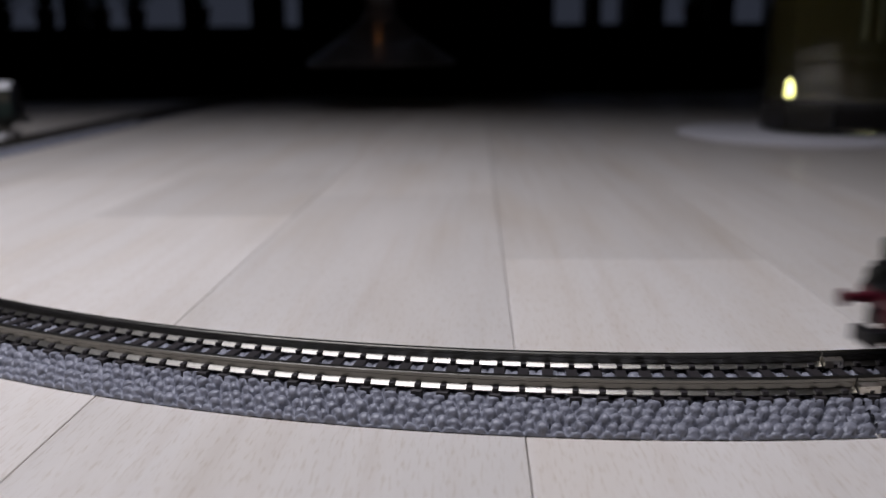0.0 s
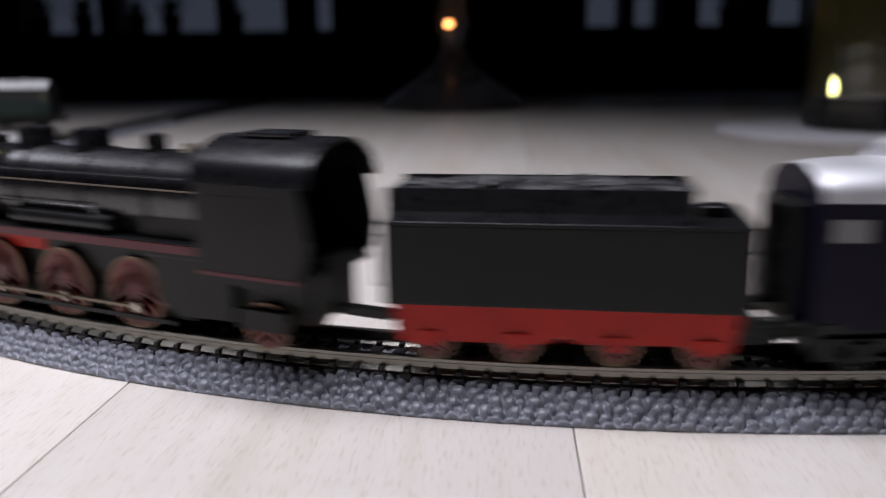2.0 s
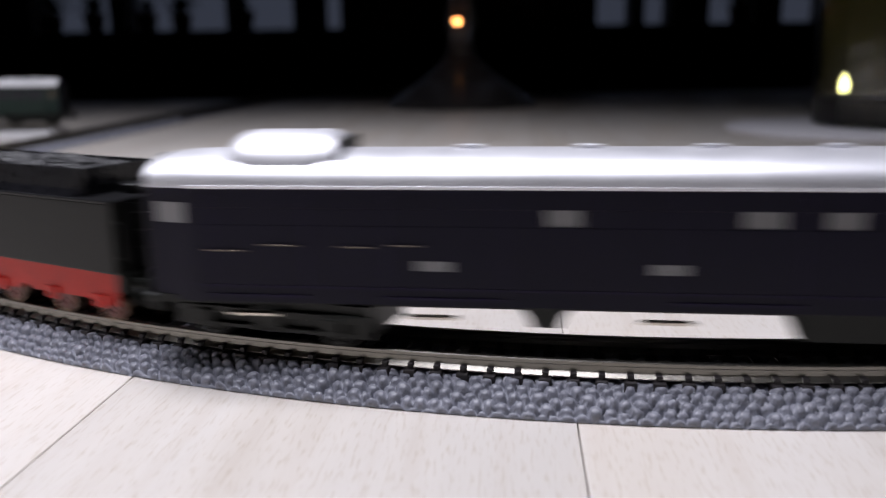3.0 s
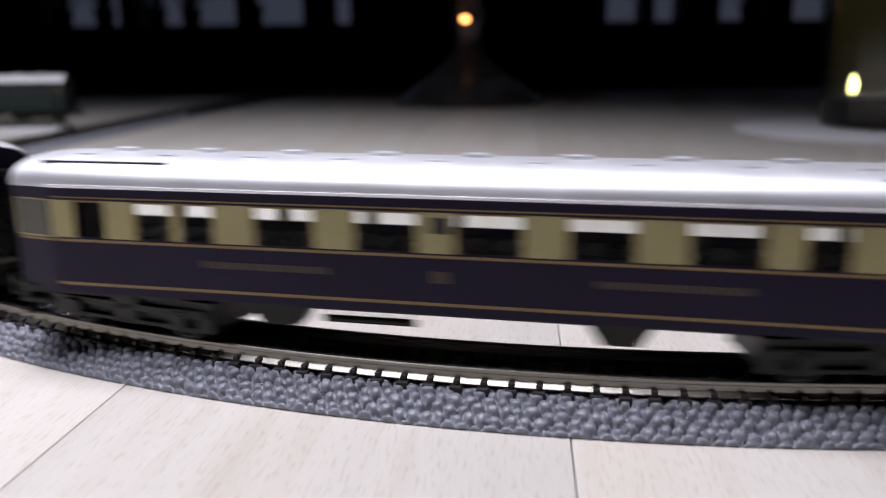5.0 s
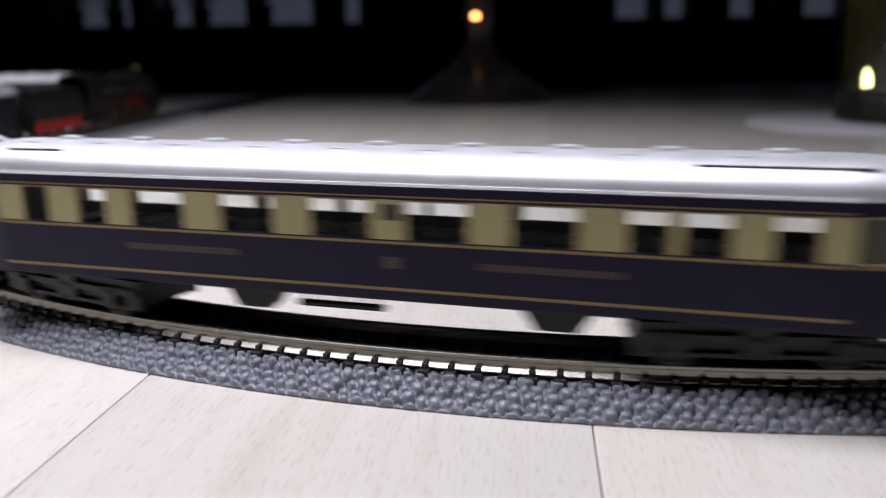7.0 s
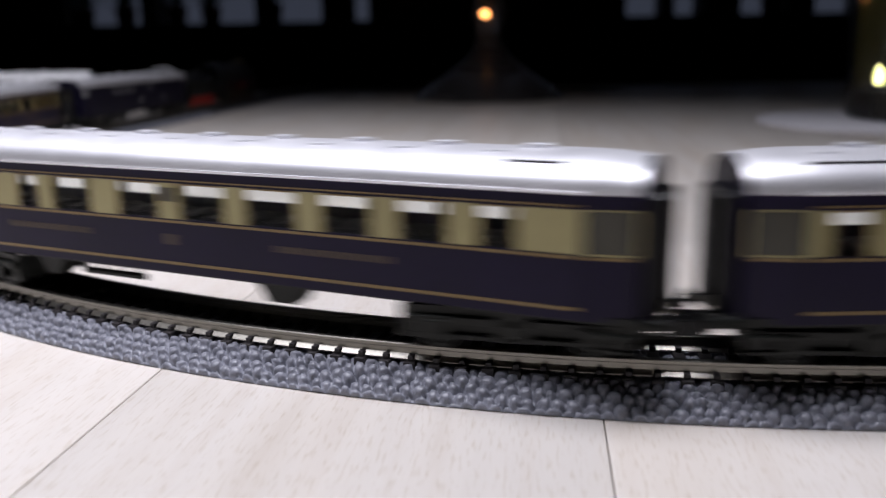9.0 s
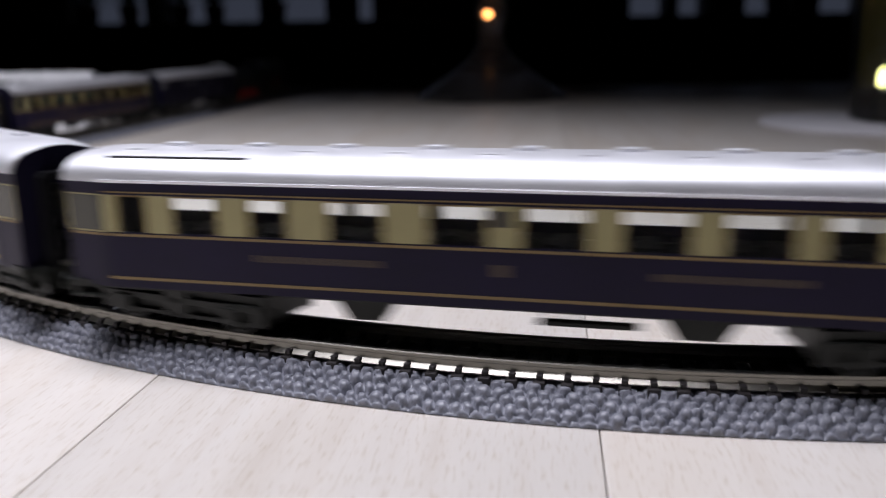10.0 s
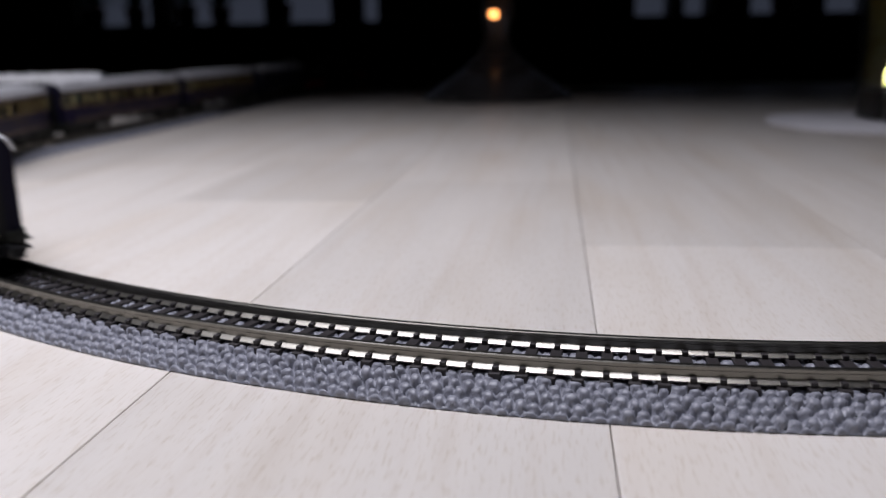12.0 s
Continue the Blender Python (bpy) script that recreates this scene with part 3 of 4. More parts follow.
    for sgn in (-1, 1):
        side = [(-24.4, 9.0), (-24.4, 17.8), (-37.4, 17.8), (-38.0, 15.6), (-38.5, 12.5), (-38.0, 10), (-36.5, 8.1), (-35.0, 7.2), (-30, 7.2), (-27.5, 8.0)]
        part("cab_side", prism(bmesh.new(), side, *sorted((sgn * 5.9, sgn * 6.35))), M_BLACK, ob)
        part("cab_window", boxes((-33.8, -30.6, *sorted((sgn * 6.36, sgn * 6.42)), 13.6, 16.6), (-29.6, -26.6, *sorted((sgn * 6.36, sgn * 6.42)), 13.6, 16.6)), M_BLACK, ob, "dark cab window")
        part("cab_stripe", boxes((-37.0, -24.4, *sorted((sgn * 6.36, sgn * 6.42)), 8.2, 8.6)), M_MAROON, ob, "dark red lower edge strip")
    roof = [(-6.55 * math.cos(a), 17.8 + 4.4 * math.sin(a)) for a in np.linspace(0.0, math.pi, 17)]
    inner = [(6.2 * math.cos(a), 17.7 + 4.1 * math.sin(a)) for a in np.linspace(0.0, math.pi, 17)]
    part("cab_roof", prism_x(bmesh.new(), roof + inner, -38.6, -24.0), M_BLACK_GLOSS, ob, smooth=True)
    part("roof_vent", boxes((-34, -27.5, -2.2, 2.2, 22.0, 22.6), bevel=0.2), M_BLACK_GLOSS, ob)
    part("cab_floor", boxes((-37.8, -24.6, -5.8, 5.8, 8.6, 9.2)), M_DARK, ob)
    part("firebox", boxes((-25, -14, -4.4, 4.4, 8.5, 14), bevel=0.5), M_BLACK, ob)
    part("ash_pan", prism(bmesh.new(), [(-15, 9.5), (-27, 9.5), (-27, 2.6), (-19, 2.2), (-16.5, 3.5)], -4.3, 4.3, bevel=0.15), M_DARK, ob)
    part("rear_frame", boxes((-36, -26.5, -3.2, 3.2, 3.0, 8.8), bevel=0.2), M_DARK, ob)
    part("bogie_frame", boxes((17, 28.5, -2.9, 2.9, 1.3, 5.4), bevel=0.2), M_DARK, ob)
    part("brake_box", boxes((-20, 17, -2.9, 2.9, 1.3, 4.3), bevel=0.2), M_DARK, ob)
    part("brake_rigging", boxes((-18, 17, -4.2, -3.9, 1.0, 1.5), (-18, 17, 3.9, 4.2, 1.0, 1.5)), M_DARK, ob)
    # wheels
    for x in (26.8, 18.2):
        wheelset(ob, x, 2.15, M_WHEELRED, 9, name="leading_wheelset")
    for x in (10.5, -0.9, -12.5):
        wheelset(ob, x, 4.2, M_WHEELRED, 14, name="driving_wheelset", crank=-1.7)
    wheelset(ob, -31.0, 2.6, M_WHEELRED, 10, name="trailing_wheelset")
    part("trailing_frame", boxes((-34.2, -27.8, 4.4, 4.8, 2.2, 4.6), (-34.2, -27.8, -4.8, -4.4, 2.2, 4.6), bevel=0.2), M_DARK, ob)
    part("drawbar", boxes((-44, -38, -0.8, 0.8, 4.0, 4.8)), M_DARK, ob)
    return ob


def tender():
    ob = thing("tender", "black model tender with red frame and heaped coal", "model tender")
    part("tank", boxes((-16.3, 16.3, -6.1, 6.1, 6.2, 14.3), bevel=0.25), M_TENDER, ob)
    part("tank_rim", boxes((-16.4, 16.4, -6.2, 6.2, 14.15, 14.5), bevel=0.1), M_BLACK, ob)
    out = [(-5.9, 14.4), (-5.3, 15.4), (-5.0, 17.6), (-4.7, 17.6), (-4.7, 14.4)]
    for sgn in (-1, 1):
        part("bunker_side", prism_x(bmesh.new(), [(sgn * a, b) for a, b in out], -11.0, 16.0), M_BLACK_GLOSS, ob)
        part("red_frame", prism(bmesh.new(), [(15.6, 6.2), (-15.6, 6.2), (-15.0, 2.4), (-12.6, 1.9), (-10.8, 2.8), (-1.6, 2.6), (0, 3.2), (1.6, 2.4), (10.8, 2.4), (12.5, 1.9), (15.0, 2.4)], *sorted((sgn * 4.9, sgn * 5.4)), bevel=0.08), M_RED, ob, "red painted frame plate")
        for x in (12.0, 4.0, -5.0, -12.8):
            part("axle_box", boxes((x - 0.8, x + 0.8, *sorted((sgn * 5.4, sgn * 5.8)), 2.0, 3.6), bevel=0.15), M_RED, ob)
        handrail(ob, [(16.6, sgn * 5.8, 8), (16.9, sgn * 5.8, 8.2), (16.9, sgn * 5.8, 13), (16.6, sgn * 5.8, 13.2)])
        handrail(ob, [(-16.4, sgn * 5.6, 8), (-17.0, sgn * 5.6, 8.2), (-17.0, sgn * 5.6, 12), (-16.4, sgn * 5.6, 12.2)])
    part("bunker_end", boxes((-11.4, -10.9, -5.0, 5.0, 14.4, 17.6)), M_BLACK_GLOSS, ob)
    part("bunker_end", boxes((15.6, 16.0, -5.0, 5.0, 14.4, 17.2)), M_BLACK_GLOSS, ob)
    part("water_hatch", cyl(bmesh.new(), 1.5, 14.4, 15.6, at=(-13.7, 0, 0), segs=16), M_BLACK, ob, smooth=True)
    rnd = random.Random(11)
    bm = bmesh.new()
    for i in range(420):
        x, y = rnd.uniform(-10.4, 15.2), rnd.uniform(-4.4, 4.4)
        z = 16.0 + 1.5 * max(0, 1 - (y / 4.8) ** 2) * (0.55 + 0.45 * math.cos((x - 3) / 9)) + rnd.uniform(-0.3, 0.2)
        r = rnd.uniform(0.45, 0.95)
        g = bmesh.ops.create_icosphere(bm, subdivisions=1, radius=r)["verts"]
        for v in g:
            v.co = v.co * rnd.uniform(0.75, 1.15) + Vector((x, y, z))
    tagged(part("coal", bm, M_COAL, ob), "heaped lumps of black coal", kind="stuff")
    part("coal_floor", boxes((-10.9, 15.6, -4.7, 4.7, 14.4, 16.0)), M_COAL, ob)
    part("end_ladder", boxes((-16.9, -16.4, 1.2, 1.5, 7, 14), (-16.9, -16.4, 3.3, 3.6, 7, 14), (-16.9, -16.5, 1.5, 3.3, 8.5, 8.8), (-16.9, -16.5, 1.5, 3.3, 10.5, 10.8), (-16.9, -16.5, 1.5, 3.3, 12.5, 12.8)), M_BLACK, ob)
    part("buffer_beam", boxes((-16.8, -15.8, -5.8, 5.8, 4.2, 6.3), bevel=0.1), M_DARK, ob)
    part("chassis", boxes((-15.5, 15.5, -4.6, 4.6, 3.4, 6.2)), M_DARK, ob)
    buffers(ob, -16.8, -1, 5.0)
    coupler(ob, -15.5, -1)
    # the frame and tank reach further back than the coal bunker's front half
    for piece in ob.children:
        piece.data.transform(Matrix.Translation((-1.4 * MM, 0, 0)) @ Matrix.Diagonal((1.065, 1, 1, 1)))
    for x in (11.4, 2.9, -6.7, -15.0):
        wheelset(ob, x, 2.15, M_WHEELRED, 9)
    return ob


def roof_mesh(half, w=6.75, z0=17.1, rise=3.3, dome=6.0):
    bm = bmesh.new()
    n = 16
    xs = [-half] + [-half + dome * (1 - math.cos(k / 6 * math.pi / 2)) for k in range(1, 7)]
    xs = xs + list(np.linspace(-half + dome, half - dome, 10))[1:-1] + [-x for x in xs[::-1]]
    prev = None
    for x in xs:
        d = max(0.0, abs(x) - (half - dome)) / dome
        f = math.sqrt(max(0.0, 1 - (d * 0.92) ** 2))
        ring = []
        for k in range(n + 1):
            a = math.pi * k / n
            c = math.cos(a)
            y = -w * (abs(c) ** 0.9) * math.copysign(1, c)
            y *= 1.0 - 0.12 * d
            ring.append(bm.verts.new((x, y, z0 + rise * (0.72 + 0.28 * f) * (math.sin(a) ** 0.85))))
        if prev:
            for k in range(n):
                bm.faces.new((prev[k], prev[k + 1], ring[k + 1], ring[k]))
            bm.faces.new((prev[n], prev[0], ring[0], ring[n]))
        else:
            bm.faces.new(ring)
        prev = ring
    bm.faces.new(prev[::-1])
    bmesh.ops.recalc_face_normals(bm, faces=bm.faces[:])
    return bm


def bogie(parent, x):
    b = new("bogie")
    b.parent = parent
    b["label"] = "black four-wheel bogie"
    b.matrix_basis = pose(x * MM, 0, SINK * MM)
    for sgn in (-1, 1):
        ys = sorted((sgn * 4.7, sgn * 5.3))
        bm = boxes((-11, 11, *ys, 2.9, 3.7), (-9.2, 9.2, *ys, 1.4, 1.9), (-1.6, 1.6, *ys, 1.3, 4.6), bevel=0.1)
        part("side_frame", bm, M_DARK, b)
        for ax in (-7.6, 7.6):
            part("axle_box", boxes((ax - 1.0, ax + 1.0, *sorted((sgn * 4.8, sgn * 5.7)), 1.4, 3.4), bevel=0.2), M_DARK, b)
    part("bolster", boxes((-2, 2, -4.6, 4.6, 2.6, 5.0)), M_DARK, b)
    part("bogie_frame", boxes((-11.5, 11.5, -4.65, -4.1, 1.2, 4.6), (-11.5, 11.5, 4.1, 4.65, 1.2, 4.6), (-11.5, -10.8, -4.1, 4.1, 1.4, 4.4), (10.8, 11.5, -4.1, 4.1, 1.4, 4.4)), M_DARK, b)
    for ax in (-7.6, 7.6):
        wheelset(b, ax, 2.2, M_DARK)
    BOGIES.append((b, parent, x))
    return b


WIN_A = [(41.4, 3.9), (33.8, 4.3), (28.7, 3.9), (19.0, 6.6), (8.2, 6.6), (-2.2, 6.8), (-13.0, 6.4), (-24.2, 6.8), (-32.8, 3.9), (-40.6, 3.7)]
WIN_A_TURNED = [(-x, w) for x, w in WIN_A]
WIN_B = [(42.6, 3.7), (35.0, 5.4), (26.6, 4.4), (17.0, 6.0), (6.4, 6.2), (-3.2, 6.6), (-12.7, 6.4), (-21.9, 6.2), (-29.9, 4.9), (-37.2, 3.7)]
WIN_C = [(44.2, 3.1), (37.5, 3.7), (32.0, 3.1), (24.4, 3.7), (17.0, 6.4), (6.4, 6.2), (-2.9, 6.4), (-12.2, 6.6), (-21.5, 6.0), (-30.2, 5.4), (-38.0, 3.9)]
TAPER = 5.6


def widened(wins, more):
    """The same windows, wider where their neighbours leave room."""
    out, ws = [], sorted(wins)
    for k, (x, w) in enumerate(ws):
        a, b = x - w / 2 - more, x + w / 2 + more
        if k:
            a = max(a, (ws[k - 1][0] + ws[k - 1][1] / 2 + x - w / 2) / 2 + 0.25)
        if k < len(ws) - 1:
            b = min(b, (ws[k + 1][0] - ws[k + 1][1] / 2 + x + w / 2) / 2 - 0.25)
        out.append(((a + b) / 2, b - a))
    return out




def end_bay(ob, H, W, z0, zl, body, glazed=True):
    """The drawn-in vestibule bays at the four corners, each with its door window."""
    for sx in (-1, 1):
        for sgn in (-1, 1):
            x0, x1 = sx * (H - TAPER), sx * H
            y0, y1 = sgn * W, sgn * (W - 1.0)
            bm = bmesh.new()
            lo = [bm.verts.new((x, y, z0)) for x, y in ((x0, y0), (x1, y1), (x1, y1 - sgn * 0.5), (x0, y0 - sgn * 0.5))]
            hi = [bm.verts.new((v.co.x, v.co.y, zl)) for v in lo]
            bm.faces.new(lo)
            bm.faces.new(hi[::-1])
            for k in range(4):
                bm.faces.new((lo[k], lo[(k + 1) % 4], hi[(k + 1) % 4], hi[k]))
            bmesh.ops.recalc_face_normals(bm, faces=bm.faces[:])
            part("entrance_bay", bm, body, ob)

            def flat(f0, f1, za, zb, out, name, mat, label=""):
                bm = bmesh.new()
                pts = [(x0 + (x1 - x0) * f, y0 + (y1 - y0) * f) for f in (f0, f1)]
                vs = []
                for o in (0.01, out):
                    for (x, y), z in ((pts[0], za), (pts[1], za), (pts[1], zb), (pts[0], zb)):
                        vs.append(bm.verts.new((x, y + sgn * o, z)))
                for f in ((0, 1, 2, 3), (7, 6, 5, 4), (0, 1, 5, 4), (1, 2, 6, 5), (2, 3, 7, 6), (3, 0, 4, 7)):
                    bm.faces.new([vs[k] for k in f])
                bmesh.ops.recalc_face_normals(bm, faces=bm.faces[:])
                part(name, bm, mat, ob, label)

            if glazed:
                flat(0.0, 0.97, 11.5, 15.75, 0.03, "door_band", body if body is M_GREEN else M_CREAM, "cream band on the door")
            # The van's opaque grey door pane stands for the lit table behind clear glass.
            flat(0.12 if glazed else 0.22, 0.90 if glazed else 0.80, 11.7 if glazed else 13.5, 15.6, 0.05, "door_window", M_DOORGLASS if glazed else M_FLAT_GREY, "dim door window" if glazed else "door window, lit table behind painted as flat grey")
            flat(0.08, 0.13, z0 + 0.5, 16.2, 0.06, "door_groove", M_NAVY)
            flat(0.87, 0.92, z0 + 0.5, 16.2, 0.06, "door_groove", M_NAVY)
            if glazed:
                flat(0.1, 0.9, 11.15, 11.4, 0.07, "gold_line", M_GOLD)


def saloon_coach(wins, under, plate_x, tank_x, slot_front, slot_rear, body=None, band=None, top=None, roof_mat=None, label=""):
    body, band, top, roof_mat = body or M_BLUE, band or M_CREAM, top or M_BLUE, roof_mat or M_SILVER
    ob = thing("passenger_coach", label or "blue and cream model saloon coach with silver roof", "model coach", group="coaches of the train")
    H, W = 51.4, 6.5
    z0, zs, zt, zl = 5.3, 11.6, 15.7, 17.2
    for sgn in (-1, 1):
        ya, yb = sorted((sgn * (W - 0.5), sgn * W))
        E = H - TAPER
        part("lower_panel", boxes((-E, E, ya, yb, z0, zs), bevel=0.05), body, ob)
        part("letterboard", boxes((-E, E, ya, yb, zt, zl), bevel=0.05), top, ob)
        edges = [-E]
        view = wins if sgn > 0 else widened(wins, 1.6)
        for x, w in sorted(view):
            edges += [x - w / 2, x + w / 2]
        edges.append(E)
        for a, b in zip(edges[::2], edges[1::2]):
            part("window_pillar", boxes((a, b, ya, yb, zs, zt)), band, ob)
        for x, w in view:
            p = part("window_pane", boxes((x - w / 2, x + w / 2, *sorted((sgn * (W - 0.32), sgn * (W - 0.2))), zs, zt)), M_PANE, ob)
            p.visible_shadow = False
            t = 0.16
            part("window_frame", boxes((x - w / 2, x - w / 2 + t, *sorted((sgn * (W - 0.3), sgn * (W + 0.03))), zs, zt), (x + w / 2 - t, x + w / 2, *sorted((sgn * (W - 0.3), sgn * (W + 0.03))), zs, zt), (x - w / 2 + t, x + w / 2 - t, *sorted((sgn * (W - 0.3), sgn * (W + 0.03))), zt - t, zt)), M_GOLD, ob)
        yo = sorted((sgn * (W + 0.0), sgn * (W + 0.06)))
        part("gold_line", boxes((-E, E, *yo, 11.15, 11.42)), M_GOLD, ob, "thin gold lining")
        part("gold_line", boxes((-E, E, *yo, 6.25, 6.55)), M_GOLD, ob, "thin gold lining")
        part("gold_line", boxes((-E, E, *yo, 15.95, 16.1)), M_GOLD, ob, "thin gold lining")
        for x in (-19.5, 21.5):
            part("lettering", boxes(*[(x - 7 + i * 0.78, x - 7 + i * 0.78 + 0.5, *yo, 8.95, 9.65) for i in range(18)]), M_PRINT, ob, "row of gold lettering, not readable")
        part("emblem", boxes((plate_x - 0.7, plate_x + 0.7, *yo, 8.6, 9.8), bevel=0.02), M_PRINT, ob, "small gold crest")
        part("number_plate", boxes((plate_x - 1.0, plate_x + 1.0, *yo, 13.6, 15.2)), M_SEAT, ob, "dark plate between the windows")
        for x in (-49.2, 49.2):
            part("step", boxes((x - 1.8, x + 1.8, *sorted((sgn * 5.6, sgn * 6.7)), 4.0, 4.3), (x - 1.6, x + 1.6, *sorted((sgn * 5.8, sgn * 6.6)), 2.6, 2.85)), M_DARK, ob)
    end_bay(ob, H, W, z0, zl, body)
    coach_common(ob, H, W, z0, zl, roof_mat)
    # long slots and lids on the roof
    for x0, x1 in ((slot_front), (slot_rear)):
        for sgn in (-1, 1):
            part("roof_slot", boxes((x0, x1, *sorted((sgn * 4.6, sgn * 5.0)), 19.35, 19.75), bevel=0.08), M_SEAT, ob, "dark roof slot")
    for x in range(-40, 41, 10):
        part("roof_vent", boxes((x - 1.2, x + 1.2, -0.7, 0.7, 20.2, 20.8), bevel=0.15), roof_mat, ob)
        part("roof_lid", boxes((x + 2.8, x + 4.6, 2.1, 2.9, 19.95, 20.4), bevel=0.12), roof_mat, ob)
    # tables and seats inside
    bm = boxes((-44, 44, -0.25, 0.25, 5.8, 11.2))
    part("interior_wall", bm, M_SEAT, ob)
    bm = bmesh.new()
    x = -42.0
    while x < 43:
        for sgn in (-1, 1):
            box(bm, x - 1.1, x + 1.1, *sorted((sgn * 1.2, sgn * 5.5)), 5.8, 11.9 if sgn > 0 else 10.6)
        x += 4.3
    part("seats", bm, M_SEAT, ob, "dark moulded seats")
    part("truss", boxes((-26, 26, -2.0, 2.0, 4.9, 5.3)), M_DARK, ob)
    for a, b in under:
        for sgn in (-1, 1):
            part("battery_box", prism(bmesh.new(), [(a, 5.3), (b, 5.3), (b - 1.6, 2.9), (a + 1.6, 2.9)], *sorted((sgn * 3.0, sgn * 5.6)), bevel=0.12), M_DARK, ob)
    for sgn in (-1, 1):
        for k in range(5):
            x = tank_x - 4.2 + 2.1 * k
            part("tank_strap", boxes((x - 0.12, x + 0.12, *sorted((sgn * 4.65, sgn * 4.95)), 3.8, 5.2)), M_DARK, ob)
        part("gas_tank", cyl(bmesh.new(), 0.4, tank_x - 5.0, tank_x + 5.0, "X", at=(0, sgn * 4.8, 3.7), segs=12), M_DARK, ob, smooth=True)
    return ob


def coach_common(ob, H, W, z0, zl, roof_mat, cupola=False):
    part("roof", roof_mesh(H - 0.15), roof_mat, ob, "satin silver painted roof", smooth=True)
    for sgn in (-1, 1):
        part("gutter", boxes((-H + 5.0, H - 5.0, *sorted((sgn * (W - 0.1), sgn * (W + 0.28))), zl - 0.12, zl + 0.2), bevel=0.06), roof_mat, ob)
    part("floor_pan", boxes((-H + 0.5, H - 0.5, -W + 0.5, W - 0.5, z0 - 0.1, z0 + 0.5)), M_DARK, ob)
    part("solebar", boxes((-H, H, -5.9, -5.5, 4.95, 5.4), (-H, H, 5.5, 5.9, 4.95, 5.4), bevel=0.05), M_DARK, ob)
    V = W - 1.0
    end = [(-V, z0), (-V, zl)] + [(-(V - 0.1) * math.cos(a), zl + 2.75 * math.sin(a) ** 0.85) for a in np.linspace(0.1, math.pi - 0.1, 11)] + [(V, zl), (V, z0)]
    for sgn in (-1, 1):
        part("end_wall", prism_x(bmesh.new(), end, *sorted((sgn * (H - 0.6), sgn * H))), M_NAVY, ob)
        xs = sorted((sgn * H, sgn * (H + 1.5)))
        part("gangway", prism_x(bmesh.new(), [(-3.1, 5.5), (-3.1, 16.4), (-2.5, 17.0), (2.5, 17.0), (3.1, 16.4), (3.1, 5.5), (1.9, 5.5), (1.9, 16.0), (-1.9, 16.0), (-1.9, 5.5)], *xs), M_BLACK, ob, "black gangway bellows")
        part("end_door", boxes((*sorted((sgn * (H + 0.0), sgn * (H + 0.2))), -1.8, 1.8, 5.6, 15.4)), M_BLACK_GLOSS, ob)
        part("end_window", boxes((*sorted((sgn * (H + 0.2), sgn * (H + 0.26))), -0.9, 0.9, 12.2, 14.6)), M_DOORGLASS, ob, "dim end window")
        part("buffer_beam", boxes((*sorted((sgn * (H - 0.8), sgn * (H + 0.3))), -5.8, 5.8, 4.0, 5.6), bevel=0.08), M_DARK, ob)
        part("gangway_plate", boxes((*sorted((sgn * (H + 0.2), sgn * (H + 2.2))), -1.8, 1.8, 5.55, 5.8)), M_STEEL, ob, "bright gangway plate")
        buffers(ob, sgn * (H + 0.3), sgn, 4.9, M_DARK, 1.7)
        bg = bogie(ob, sgn * 38.0)
        side = sorted((sgn * 0.1, sgn * 1.9))
        bm = boxes((*sorted((sgn * 9, sgn * 15.4)), -0.8, 0.8, 2.4, 3.2), (*sorted((sgn * 14.6, sgn * 15.6)), -1.9, 1.9, 2.0, 3.6), (*sorted((sgn * 15.4, sgn * 18.4)), *side, 2.0, 3.6), bevel=0.12)
        part("coupler", bm, M_BLACK, bg)


